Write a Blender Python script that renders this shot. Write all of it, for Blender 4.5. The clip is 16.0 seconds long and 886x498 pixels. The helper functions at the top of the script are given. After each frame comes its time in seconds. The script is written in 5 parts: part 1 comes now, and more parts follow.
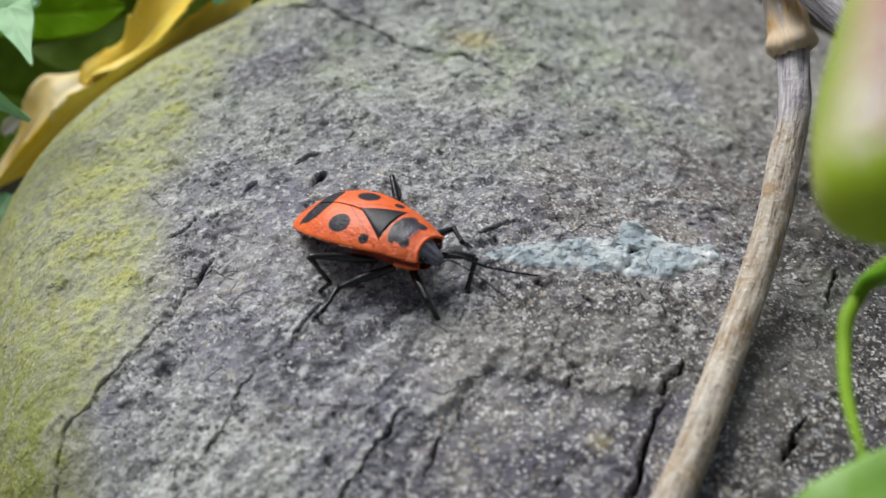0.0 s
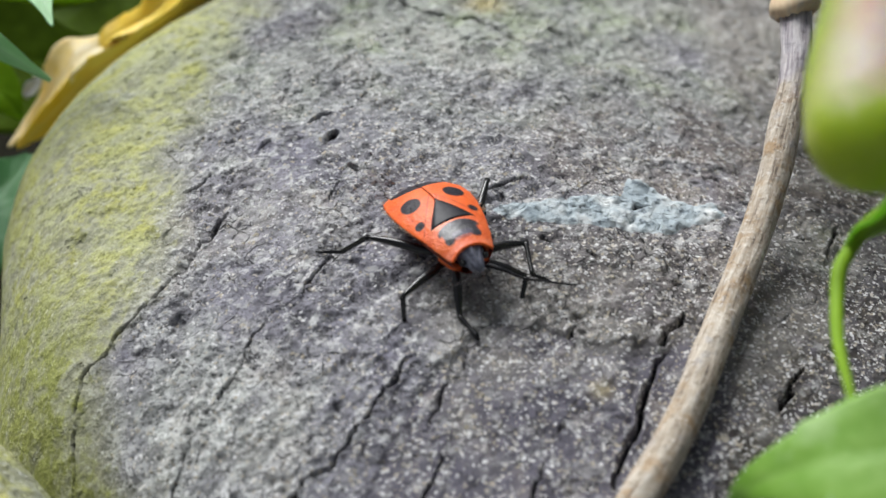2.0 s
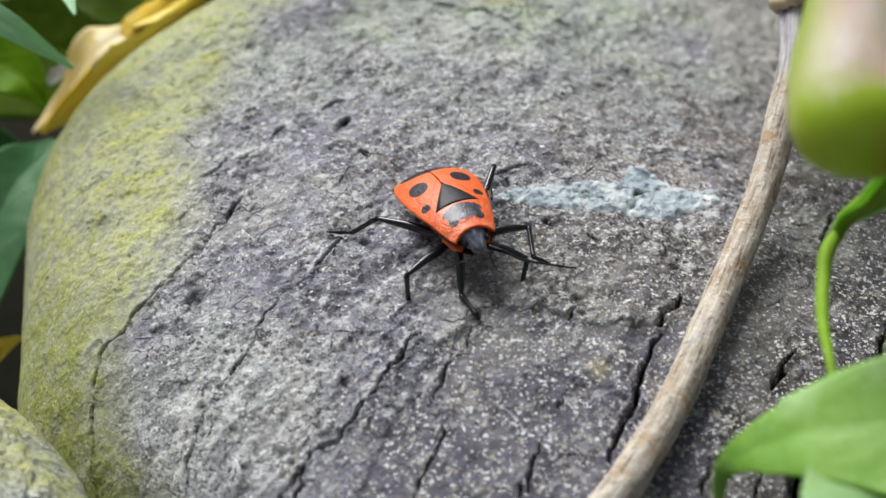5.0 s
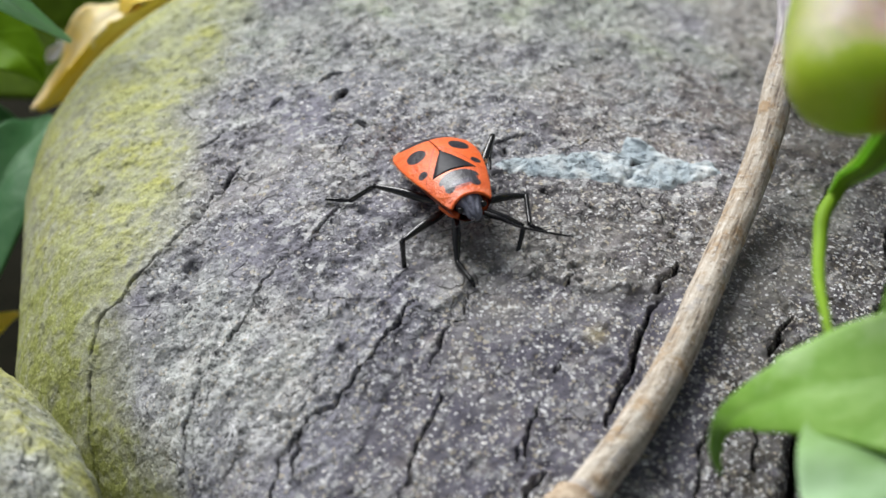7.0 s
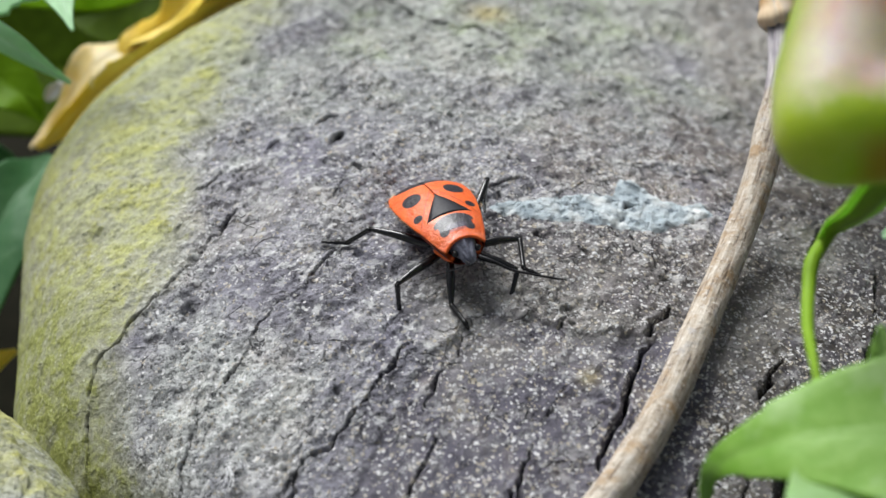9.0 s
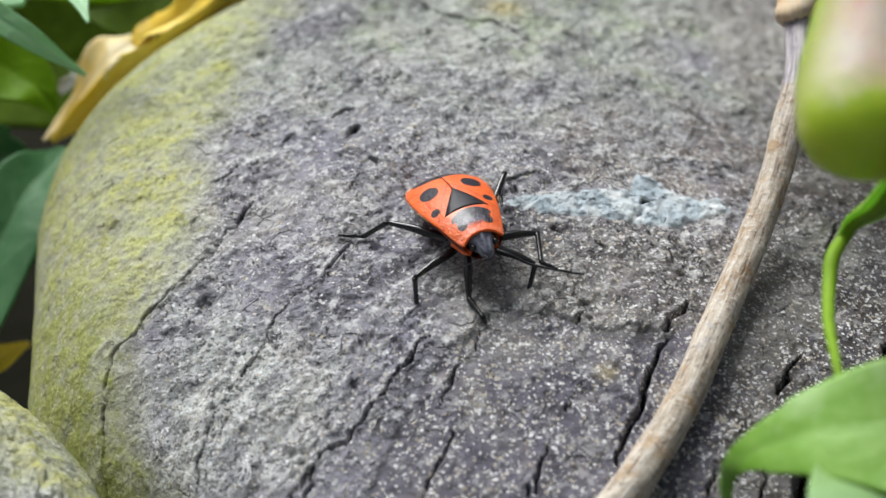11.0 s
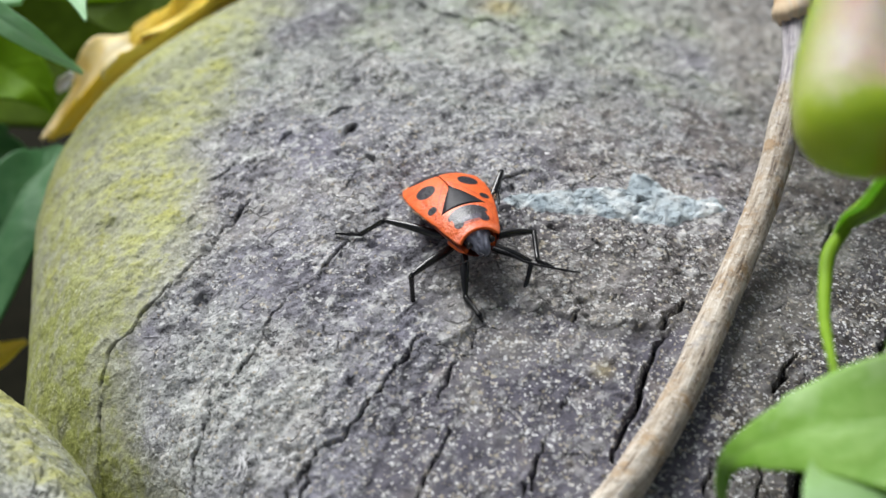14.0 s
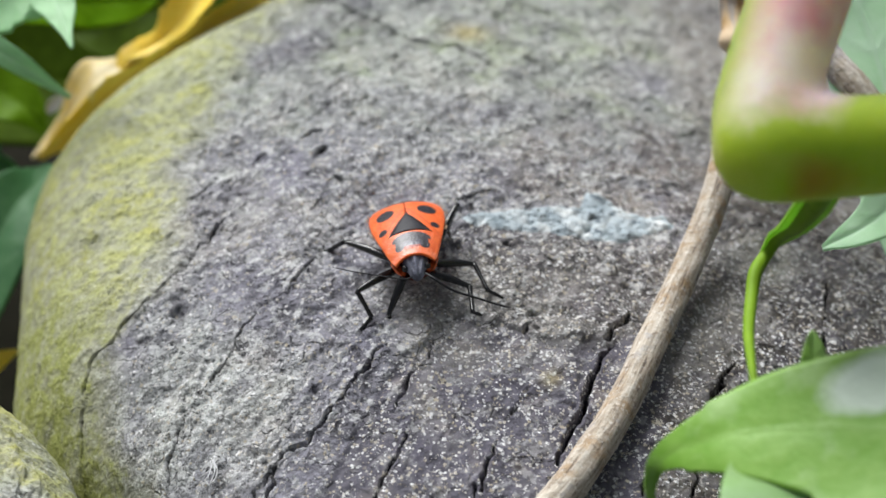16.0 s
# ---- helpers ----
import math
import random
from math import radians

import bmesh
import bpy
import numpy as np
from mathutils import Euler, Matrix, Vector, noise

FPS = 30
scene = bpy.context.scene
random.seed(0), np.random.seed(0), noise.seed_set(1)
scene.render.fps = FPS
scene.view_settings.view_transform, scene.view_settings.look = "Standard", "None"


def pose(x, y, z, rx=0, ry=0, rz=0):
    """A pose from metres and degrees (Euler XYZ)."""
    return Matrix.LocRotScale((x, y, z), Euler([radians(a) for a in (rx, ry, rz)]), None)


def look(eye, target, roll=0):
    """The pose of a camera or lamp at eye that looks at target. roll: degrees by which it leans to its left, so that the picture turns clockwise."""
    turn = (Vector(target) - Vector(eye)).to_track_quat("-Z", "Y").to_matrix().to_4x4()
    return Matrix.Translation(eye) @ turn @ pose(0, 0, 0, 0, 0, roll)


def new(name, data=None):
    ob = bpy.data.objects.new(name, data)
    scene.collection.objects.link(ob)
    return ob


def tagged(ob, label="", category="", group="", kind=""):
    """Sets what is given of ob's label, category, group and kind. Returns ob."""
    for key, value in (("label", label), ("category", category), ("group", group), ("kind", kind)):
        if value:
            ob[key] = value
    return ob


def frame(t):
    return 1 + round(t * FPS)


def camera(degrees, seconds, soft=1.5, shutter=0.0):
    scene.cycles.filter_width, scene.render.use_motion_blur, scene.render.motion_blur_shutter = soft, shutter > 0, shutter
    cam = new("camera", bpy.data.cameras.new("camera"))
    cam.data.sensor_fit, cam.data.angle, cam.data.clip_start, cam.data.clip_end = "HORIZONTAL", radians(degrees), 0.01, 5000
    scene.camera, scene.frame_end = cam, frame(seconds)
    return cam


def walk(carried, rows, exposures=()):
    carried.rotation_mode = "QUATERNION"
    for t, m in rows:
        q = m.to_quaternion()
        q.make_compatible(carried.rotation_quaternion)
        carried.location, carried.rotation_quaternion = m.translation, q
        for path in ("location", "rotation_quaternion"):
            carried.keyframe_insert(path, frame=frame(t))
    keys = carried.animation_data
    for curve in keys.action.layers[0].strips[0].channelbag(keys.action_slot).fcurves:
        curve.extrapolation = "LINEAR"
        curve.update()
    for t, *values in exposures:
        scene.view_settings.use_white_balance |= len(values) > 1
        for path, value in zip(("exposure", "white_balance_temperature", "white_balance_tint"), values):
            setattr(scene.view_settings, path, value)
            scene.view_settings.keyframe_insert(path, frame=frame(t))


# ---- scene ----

MM = 0.001

# ---- the camera, held by hand about ten centimetres from the bug ----
cam = camera(28.0, 16.0, soft=1.5)
cam.data.dof.use_dof = True
cam.data.dof.focus_distance = 0.1025
cam.data.dof.aperture_fstop = 46.0
# seconds, millimetres, degrees
PATH = [
    (0, -1.66, -66.54, 70.38, 45.372, -0.130, -2.052),
    (0.5, -0.92, -64.86, 69.85, 44.889, -0.084, -1.841),
    (1, 0.36, -66.44, 72.35, 45.142, -0.223, -1.958),
    (1.5, -1.03, -68.43, 73.02, 45.424, -0.128, -1.850),
    (2, -0.98, -69.50, 71.06, 44.823, 0.134, -1.335),
    (2.5, -0.64, -71.31, 71.88, 44.323, 0.075, -1.301),
    (3, -0.58, -70.63, 72.03, 44.220, 0.073, -1.426),
    (3.5, 0.15, -71.44, 72.74, 44.352, 0.542, -0.868),
    (4, -0.97, -72.32, 73.24, 44.380, 0.588, -0.770),
    (4.2, 0.16, -72.26, 73.48, 44.364, 0.542, -0.683),
    (6.3, 0.13, -73.48, 72.48, 44.983, 0.488, -0.392),
    (6.5, 0.45, -73.71, 72.37, 44.882, 0.441, -0.515),
    (7, 0.27, -73.93, 71.89, 44.688, 0.446, -0.450),
    (7.5, 0.76, -72.90, 71.41, 44.666, 0.480, -0.492),
    (8, 0.89, -73.37, 72.26, 45.022, 0.593, -0.209),
    (8.5, -0.00, -74.26, 72.84, 45.284, 0.623, -0.114),
    (9, 0.40, -74.04, 73.45, 45.490, 0.305, -0.462),
    (9.5, -0.44, -73.92, 73.03, 45.523, 0.496, -0.222),
    (10, -0.93, -74.15, 72.92, 45.366, 0.409, -0.260),
    (10.2, -0.77, -74.04, 73.18, 45.357, 0.272, -0.324),
    (12.3, -0.17, -73.93, 73.24, 45.357, -0.025, 0.019),
    (12.5, 0.30, -74.17, 74.00, 45.668, -0.122, -0.214),
    (13, -1.64, -74.53, 74.48, 46.035, -0.008, -0.182),
    (13.5, -2.26, -75.13, 73.70, 45.891, -0.119, -0.091),
    (14, -0.36, -74.24, 73.04, 45.472, 0.037, -0.169),
    (14.5, 0.81, -73.69, 72.16, 45.274, -0.024, -0.566),
    (15, 1.47, -79.04, 75.45, 45.299, 0.067, -0.655),
    (15.5, 0.50, -80.14, 76.21, 45.307, 0.284, -0.188),
    (16, 2.46, -78.59, 78.18, 45.658, 0.223, -0.033),
]
EXPOSURE = [(0, -0.16), (1.0, -0.10), (2.0, 0.01), (3.5, 0.10), (8, 0.13), (16, 0.16)]
walk(cam, [(t, pose(x * MM, y * MM, z * MM, rx, ry, rz)) for t, x, y, z, rx, ry, rz in PATH], EXPOSURE)

# ---- light: a bright overcast sky ----
world = bpy.data.worlds.new("sky")
scene.world = world
world.use_nodes = True
nt = world.node_tree
sky = nt.nodes.new("ShaderNodeTexSky")
sky.sky_type = "NISHITA"
sky.sun_disc = False
sky.sun_elevation, sky.sun_rotation = radians(41), radians(334)
sky.dust_density = 4.0
bg = nt.nodes["Background"]
bg.inputs["Strength"].default_value = 0.068
cloud = nt.nodes.new("ShaderNodeHueSaturation")
cloud.inputs["Saturation"].default_value = 0.4
nt.links.new(sky.outputs[0], cloud.inputs["Color"])
nt.links.new(cloud.outputs[0], bg.inputs["Color"])
sun = new("sun", bpy.data.lights.new("sun", "SUN"))
sun.data.energy, sun.data.angle, sun.data.color = 3.9, radians(34), (0.955, 0.975, 0.985)
sun.matrix_world = look((-0.33, 0.68, 0.655), (0, 0, 0))


# ---- materials ----
def material(name, rough=0.7, spec=0.5):
    m = bpy.data.materials.new(name)
    m.use_nodes = True
    b = m.node_tree.nodes["Principled BSDF"]
    b.inputs["Roughness"].default_value = rough
    b.inputs["Specular IOR Level"].default_value = spec
    return m, m.node_tree, b


def node(t, kind, **sets):
    n = t.nodes.new(kind)
    for k, v in sets.items():
        n.inputs[k.replace("_", " ")].default_value = v
    return n


def noise_tex(t, vec, scale, detail=4.0, rough=0.6):
    n = node(t, "ShaderNodeTexNoise", Scale=scale, Detail=detail, Roughness=rough)
    t.links.new(vec, n.inputs["Vector"])
    return n.outputs["Fac"]


def ramp(t, fac, *stops):
    r = t.nodes.new("ShaderNodeValToRGB")
    e = r.color_ramp.elements
    while len(e) < len(stops):
        e.new(0.5)
    for k, (p, c) in zip(e, stops):
        k.position, k.color = p, (*c, 1) if len(c) == 3 else c
    t.links.new(fac, r.inputs[0])
    return r.outputs[0]


def mix(t, fac, a, b, blend="MIX"):
    n = t.nodes.new("ShaderNodeMix")
    n.data_type, n.blend_type = "RGBA", blend
    for sock, v in ((n.inputs[0], fac), (n.inputs[6], a), (n.inputs[7], b)):
        if hasattr(v, "is_linked"):
            t.links.new(v, sock)
        else:
            sock.default_value = v if isinstance(v, float) else (*v, 1)
    return n.outputs[2]


def calc(t, op, a, b=0.0, c=0.0):
    n = t.nodes.new("ShaderNodeMath")
    n.operation = op
    for sock, v in zip(n.inputs, (a, b, c)):
        if hasattr(v, "is_linked"):
            t.links.new(v, sock)
        else:
            sock.default_value = v
    return n.outputs[0]


def bump(t, b, height, strength, distance):
    n = node(t, "ShaderNodeBump", Strength=strength, Distance=distance)
    t.links.new(height, n.inputs["Height"])
    t.links.new(n.outputs[0], b.inputs["Normal"])


def simple_mat(name, c1, c2, scale, rough=0.6, spec=0.4, bumps=0.3, dist=0.00008):
    m, t, b = material(name, rough, spec)
    co = t.nodes.new("ShaderNodeTexCoord").outputs["Object"]
    n1 = noise_tex(t, co, scale, 6)
    n2 = noise_tex(t, co, scale * 6, 3)
    f = calc(t, "ADD", calc(t, "MULTIPLY", n1, 0.7), calc(t, "MULTIPLY", n2, 0.3))
    t.links.new(ramp(t, f, (0.35, c1), (0.65, c2)), b.inputs["Base Color"])
    bump(t, b, f, bumps, dist)
    return m


def attr(t, name):
    n = t.nodes.new("ShaderNodeAttribute")
    n.attribute_name = name
    return n.outputs["Fac"]


def step(t, v, a, b):
    n = node(t, "ShaderNodeMapRange")
    n.inputs["From Min"].default_value, n.inputs["From Max"].default_value = a, b
    t.links.new(v, n.inputs["Value"])
    return n.outputs[0]


def chips(t, vec, scale, size, keep):
    """Crisp little flecks, scattered: 0 or 1, and a number of its own for each."""
    nz = node(t, "ShaderNodeTexNoise", Scale=scale * 1.6, Detail=2.0)
    t.links.new(vec, nz.inputs["Vector"])
    shift = t.nodes.new("ShaderNodeVectorMath")
    shift.operation = "MULTIPLY_ADD"
    shift.inputs[1].default_value = (1.5 / scale,) * 3
    t.links.new(nz.outputs["Color"], shift.inputs[0])
    t.links.new(vec, shift.inputs[2])
    vor = node(t, "ShaderNodeTexVoronoi", Scale=scale)
    t.links.new(shift.outputs[0], vor.inputs["Vector"])
    sep = t.nodes.new("ShaderNodeSeparateColor")
    t.links.new(vor.outputs["Color"], sep.inputs[0])
    own = calc(t, "MULTIPLY", sep.outputs[1], size)
    near = calc(t, "SUBTRACT", own, vor.outputs["Distance"])
    return calc(t, "MULTIPLY", step(t, near, 0.0, 0.06), step(t, calc(t, "SUBTRACT", keep, sep.outputs[0]), 0.0, 0.02)), sep.outputs[2]


def wood_material():
    m, t, b = material("weathered_wood", 0.85, 0.25)
    co = t.nodes.new("ShaderNodeTexCoord").outputs["Object"]
    big = noise_tex(t, co, 170, 4)
    mid = noise_tex(t, co, 900, 5, 0.65)
    clump = noise_tex(t, co, 1900, 3, 0.6)
    grain = noise_tex(t, co, 4200, 4, 0.7)
    bare, plate_, fleck_ = attr(t, "bare"), attr(t, "plate"), attr(t, "fleck")
    # overgrown and worn wood is smoother: its pits are filled
    grown = calc(t, "MAXIMUM", attr(t, "moss"), step(t, attr(t, "algae"), 0.1, 0.6))
    calm = calc(t, "SUBTRACT", 1.0, calc(t, "MULTIPLY", grown, 0.38))
    rough = calc(t, "SUBTRACT", 1.0, calc(t, "MULTIPLY", bare, 0.5))
    rough = calc(t, "MULTIPLY", calc(t, "MULTIPLY", rough, calm), calc(t, "SUBTRACT", 1.0, calc(t, "MULTIPLY", plate_, 0.3)))
    # grey body: darker violet-grey and paler ash patches
    base = mix(t, step(t, big, 0.4, 0.62), (0.262, 0.257, 0.298), (0.385, 0.385, 0.40))
    base = mix(t, calc(t, "MULTIPLY", plate_, 0.6), base, (0.25, 0.243, 0.30))
    base = mix(t, calc(t, "MULTIPLY", bare, 0.92), base, (0.118, 0.110, 0.142))
    base = mix(t, attr(t, "pale"), base, (0.55, 0.57, 0.545))
    base = mix(t, attr(t, "moss"), base, (0.39, 0.415, 0.37))
    base = mix(t, step(t, noise_tex(t, co, 330, 3), 0.56, 0.7), base, mix(t, 0.35, base, (0.42, 0.36, 0.30)))
    green_ = calc(t, "MULTIPLY", attr(t, "moss"), step(t, noise_tex(t, co, 230, 4), 0.50, 0.62))
    base = mix(t, calc(t, "MULTIPLY", green_, 0.55), base, (0.40, 0.47, 0.28))
    base = mix(t, attr(t, "brown"), base, (0.24, 0.20, 0.17))
    # grime, and the shade along the fallen stem, darken the base colour
    dirt_shade_ = attr(t, "dirt_shade")
    base = mix(t, calc(t, "MULTIPLY", dirt_shade_, step(t, noise_tex(t, co, 700, 4, 0.65), 0.72, 0.46)), base, (0.066, 0.056, 0.043))
    rough = calc(t, "MAXIMUM", rough, dirt_shade_)
    patch = noise_tex(t, co, 430, 5, 0.6)
    base = mix(t, step(t, patch, 0.46, 0.38), base, mix(t, 0.40, base, (0.085, 0.085, 0.10)))
    base = mix(t, step(t, patch, 0.55, 0.66), base, mix(t, 0.35, base, (0.62, 0.61, 0.58)))
    # dark pits, hair cracks and a mealy grain
    dent = noise_tex(t, co, 620, 6, 0.72)
    base = mix(t, calc(t, "MULTIPLY", step(t, dent, 0.385, 0.345), calc(t, "MULTIPLY", calm, 0.6)), base, (0.055, 0.052, 0.058))
    pit = calc(t, "MULTIPLY", step(t, mid, 0.50, 0.30), rough)
    base = mix(t, pit, base, mix(t, 0.72, base, (0.05, 0.048, 0.05)))
    vor = node(t, "ShaderNodeTexVoronoi", Scale=620.0)
    vor.feature = "DISTANCE_TO_EDGE"
    warp = t.nodes.new("ShaderNodeMix")
    warp.data_type = "VECTOR"
    warp.inputs[0].default_value = 0.0012
    nz = node(t, "ShaderNodeTexNoise", Scale=700.0, Detail=3.0)
    t.links.new(co, nz.inputs["Vector"])
    t.links.new(co, warp.inputs[4])
    t.links.new(nz.outputs["Color"], warp.inputs[5])
    t.links.new(warp.outputs[1], vor.inputs["Vector"])
    hair = calc(t, "MULTIPLY", step(t, vor.outputs["Distance"], 0.045, 0.01), step(t, noise_tex(t, co, 420, 3), 0.54, 0.62))
    hair = calc(t, "MULTIPLY", hair, step(t, attr(t, "algae"), 0.55, 0.25))
    base = mix(t, calc(t, "MULTIPLY", hair, 0.7), base, (0.05, 0.047, 0.05))
    base = mix(t, calc(t, "MULTIPLY", step(t, clump, 0.44, 0.38), calc(t, "MULTIPLY", calm, 0.7)), base, mix(t, 0.6, base, (0.05, 0.047, 0.05)))
    base = mix(t, calc(t, "MULTIPLY", step(t, grain, 0.46, 0.42), rough), base, mix(t, 0.75, base, (0.035, 0.034, 0.038)))
    flake = noise_tex(t, co, 1300, 5, 0.7)
    base = mix(t, calc(t, "MULTIPLY", step(t, flake, 0.55, 0.585), calc(t, "MULTIPLY", rough, calc(t, "SUBTRACT", 1.0, calc(t, "MULTIPLY", dirt_shade_, 0.65)))), base, mix(t, 0.6, base, (0.76, 0.77, 0.76)))
    wide = noise_tex(t, co, 75, 3)
    base = mix(t, calc(t, "MULTIPLY", step(t, wide, 0.52, 0.38), 0.30), base, (0.14, 0.135, 0.15))
    base = mix(t, calc(t, "MULTIPLY", step(t, wide, 0.52, 0.66), 0.30), base, (0.50, 0.48, 0.44))
    # crisp pale flecks of three sizes, white to straw
    where = calc(t, "MULTIPLY", fleck_, calc(t, "MAXIMUM", step(t, noise_tex(t, co, 360, 4, 0.6), 0.28, 0.52), 0.4))
    speck = None
    for scale, size, share in ((1600.0, 0.40, 0.13), (2900.0, 0.52, 0.42), (5000.0, 0.66, 0.80)):
        on, own = chips(t, co, scale, size, calc(t, "MULTIPLY", where, share))
        tone = mix(t, step(t, own, 0.3, 0.9), (0.76, 0.76, 0.76), (0.46, 0.41, 0.32))
        base = mix(t, calc(t, "MULTIPLY", on, 0.92), base, tone)
        speck = on if speck is None else calc(t, "MAXIMUM", speck, on)
    # yellow-green algae with grey gaps
    edge = calc(t, "ADD", attr(t, "algae"), calc(t, "MULTIPLY", calc(t, "SUBTRACT", mid, 0.5), 2.2))
    alg = ramp(t, noise_tex(t, co, 300, 4), (0.36, (0.41, 0.43, 0.26)), (0.5, (0.45, 0.47, 0.18)), (0.62, (0.45, 0.455, 0.11)))
    alg = mix(t, attr(t, "dark_algae"), alg, (0.26, 0.29, 0.055))
    alg = mix(t, step(t, clump, 0.50, 0.34), alg, mix(t, 0.35, alg, (0.12, 0.12, 0.05)))
    alg = mix(t, calc(t, "MULTIPLY", step(t, grain, 0.48, 0.41), 0.5), alg, (0.15, 0.15, 0.05))
    alg = mix(t, calc(t, "MULTIPLY", step(t, grain, 0.54, 0.62), 0.35), alg, (0.62, 0.62, 0.30))
    alg = mix(t, calc(t, "MULTIPLY", speck, 0.3), alg, (0.80, 0.80, 0.55))
    film_ = calc(t, "MULTIPLY", step(t, attr(t, "algae"), 0.08, 0.6), 0.55)
    base = mix(t, film_, base, mix(t, step(t, clump, 0.38, 0.62), (0.32, 0.335, 0.17), (0.48, 0.49, 0.27)))
    base = mix(t, calc(t, "MULTIPLY", step(t, edge, 0.46, 0.92), 0.85), base, alg)
    # crusty strip: smooth blue-grey with whitish ridges and a torn edge
    lic = calc(t, "ADD", attr(t, "crust"), calc(t, "MULTIPLY", calc(t, "SUBTRACT", noise_tex(t, co, 1100, 4), 0.5), 0.9))
    crust = ramp(t, noise_tex(t, co, 480, 5, 0.62), (0.36, (0.37, 0.45, 0.50)), (0.5, (0.50, 0.575, 0.61)), (0.60, (0.66, 0.71, 0.72)), (0.68, (0.86, 0.89, 0.88)))
    crust = mix(t, step(t, clump, 0.42, 0.34), crust, (0.20, 0.24, 0.27))
    base = mix(t, calc(t, "MULTIPLY", step(t, lic, 0.30, 0.42), 0.95), base, crust)
    base = mix(t, attr(t, "stain"), base, (0.52, 0.42, 0.14))
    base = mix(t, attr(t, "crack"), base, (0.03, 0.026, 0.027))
    t.links.new(base, b.inputs["Base Color"])
    h = calc(t, "ADD", calc(t, "MULTIPLY", mid, 0.8), calc(t, "MULTIPLY", grain, 0.3))
    h = calc(t, "SUBTRACT", h, calc(t, "MULTIPLY", hair, 0.4))
    h = calc(t, "ADD", h, calc(t, "MULTIPLY", flake, 0.7))
    h = calc(t, "ADD", h, calc(t, "MULTIPLY", step(t, dent, 0.34, 0.40), 0.6))
    h = calc(t, "MULTIPLY", h, calc(t, "ADD", calc(t, "MULTIPLY", rough, 0.8), 0.2))
    h = calc(t, "ADD", h, calc(t, "MULTIPLY", speck, 0.12))
    bump(t, b, h, 1.0, 0.0004)
    return m


def blade_material(name, dark, light, vein, translucent=0.12, shine=0.4, patch=None, base=None, sky_sheen=None):
    m, t, b = material(name, 0.48, shine)
    co = t.nodes.new("ShaderNodeTexCoord").outputs["Object"]
    n = calc(t, "ADD", calc(t, "MULTIPLY", noise_tex(t, co, 130, 4), 0.6), calc(t, "MULTIPLY", noise_tex(t, co, 900, 3), 0.4))
    c = ramp(t, n, (0.36, dark), (0.62, light))
    if base is not None:
        c = mix(t, step(t, calc(t, "ADD", attr(t, "along"), calc(t, "MULTIPLY", calc(t, "SUBTRACT", noise_tex(t, co, 300, 3), 0.5), 0.25)), 0.0, 0.50), base, c)
    if patch:
        c = mix(t, calc(t, "MULTIPLY", step(t, noise_tex(t, co, 330, 4), 0.52, 0.68), 0.35), c, patch)
    # whitish sheen of the sky, painted into the blade's colour
    if sky_sheen:
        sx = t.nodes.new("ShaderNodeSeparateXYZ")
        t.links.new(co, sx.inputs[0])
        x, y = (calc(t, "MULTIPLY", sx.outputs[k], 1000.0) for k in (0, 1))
        reach = calc(t, "ADD", ellipse(t, x, y, *sky_sheen), calc(t, "MULTIPLY", calc(t, "SUBTRACT", noise_tex(t, co, 260, 4), 0.5), 1.6))
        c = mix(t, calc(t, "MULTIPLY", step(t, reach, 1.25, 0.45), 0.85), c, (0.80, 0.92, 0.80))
    c = mix(t, attr(t, "vein"), c, vein)
    t.links.new(c, b.inputs["Base Color"])
    # daylight shines through the blade
    glow = t.nodes.new("ShaderNodeBsdfTranslucent")
    t.links.new(c, glow.inputs["Color"])
    both = t.nodes.new("ShaderNodeMixShader")
    both.inputs[0].default_value = translucent
    t.links.new(b.outputs[0], both.inputs[1])
    t.links.new(glow.outputs[0], both.inputs[2])
    t.links.new(both.outputs[0], t.nodes["Material Output"].inputs["Surface"])
    bump(t, b, calc(t, "ADD", n, calc(t, "MULTIPLY", attr(t, "vein"), 0.4)), 0.6, 0.0003)
    return m


def ellipse(t, x, y, cx, cy, rx, ry):
    a = calc(t, "DIVIDE", calc(t, "SUBTRACT", x, cx), rx)
    b = calc(t, "DIVIDE", calc(t, "SUBTRACT", y, cy), ry)
    return calc(t, "ADD", calc(t, "MULTIPLY", a, a), calc(t, "MULTIPLY", b, b))


def boxed(t, x, y, cx, rx, ry):
    a = calc(t, "DIVIDE", calc(t, "SUBTRACT", x, cx), rx)
    b = calc(t, "DIVIDE", y, ry)
    return calc(t, "ADD", calc(t, "POWER", calc(t, "ABSOLUTE", a), 4.0), calc(t, "POWER", b, 4.0))


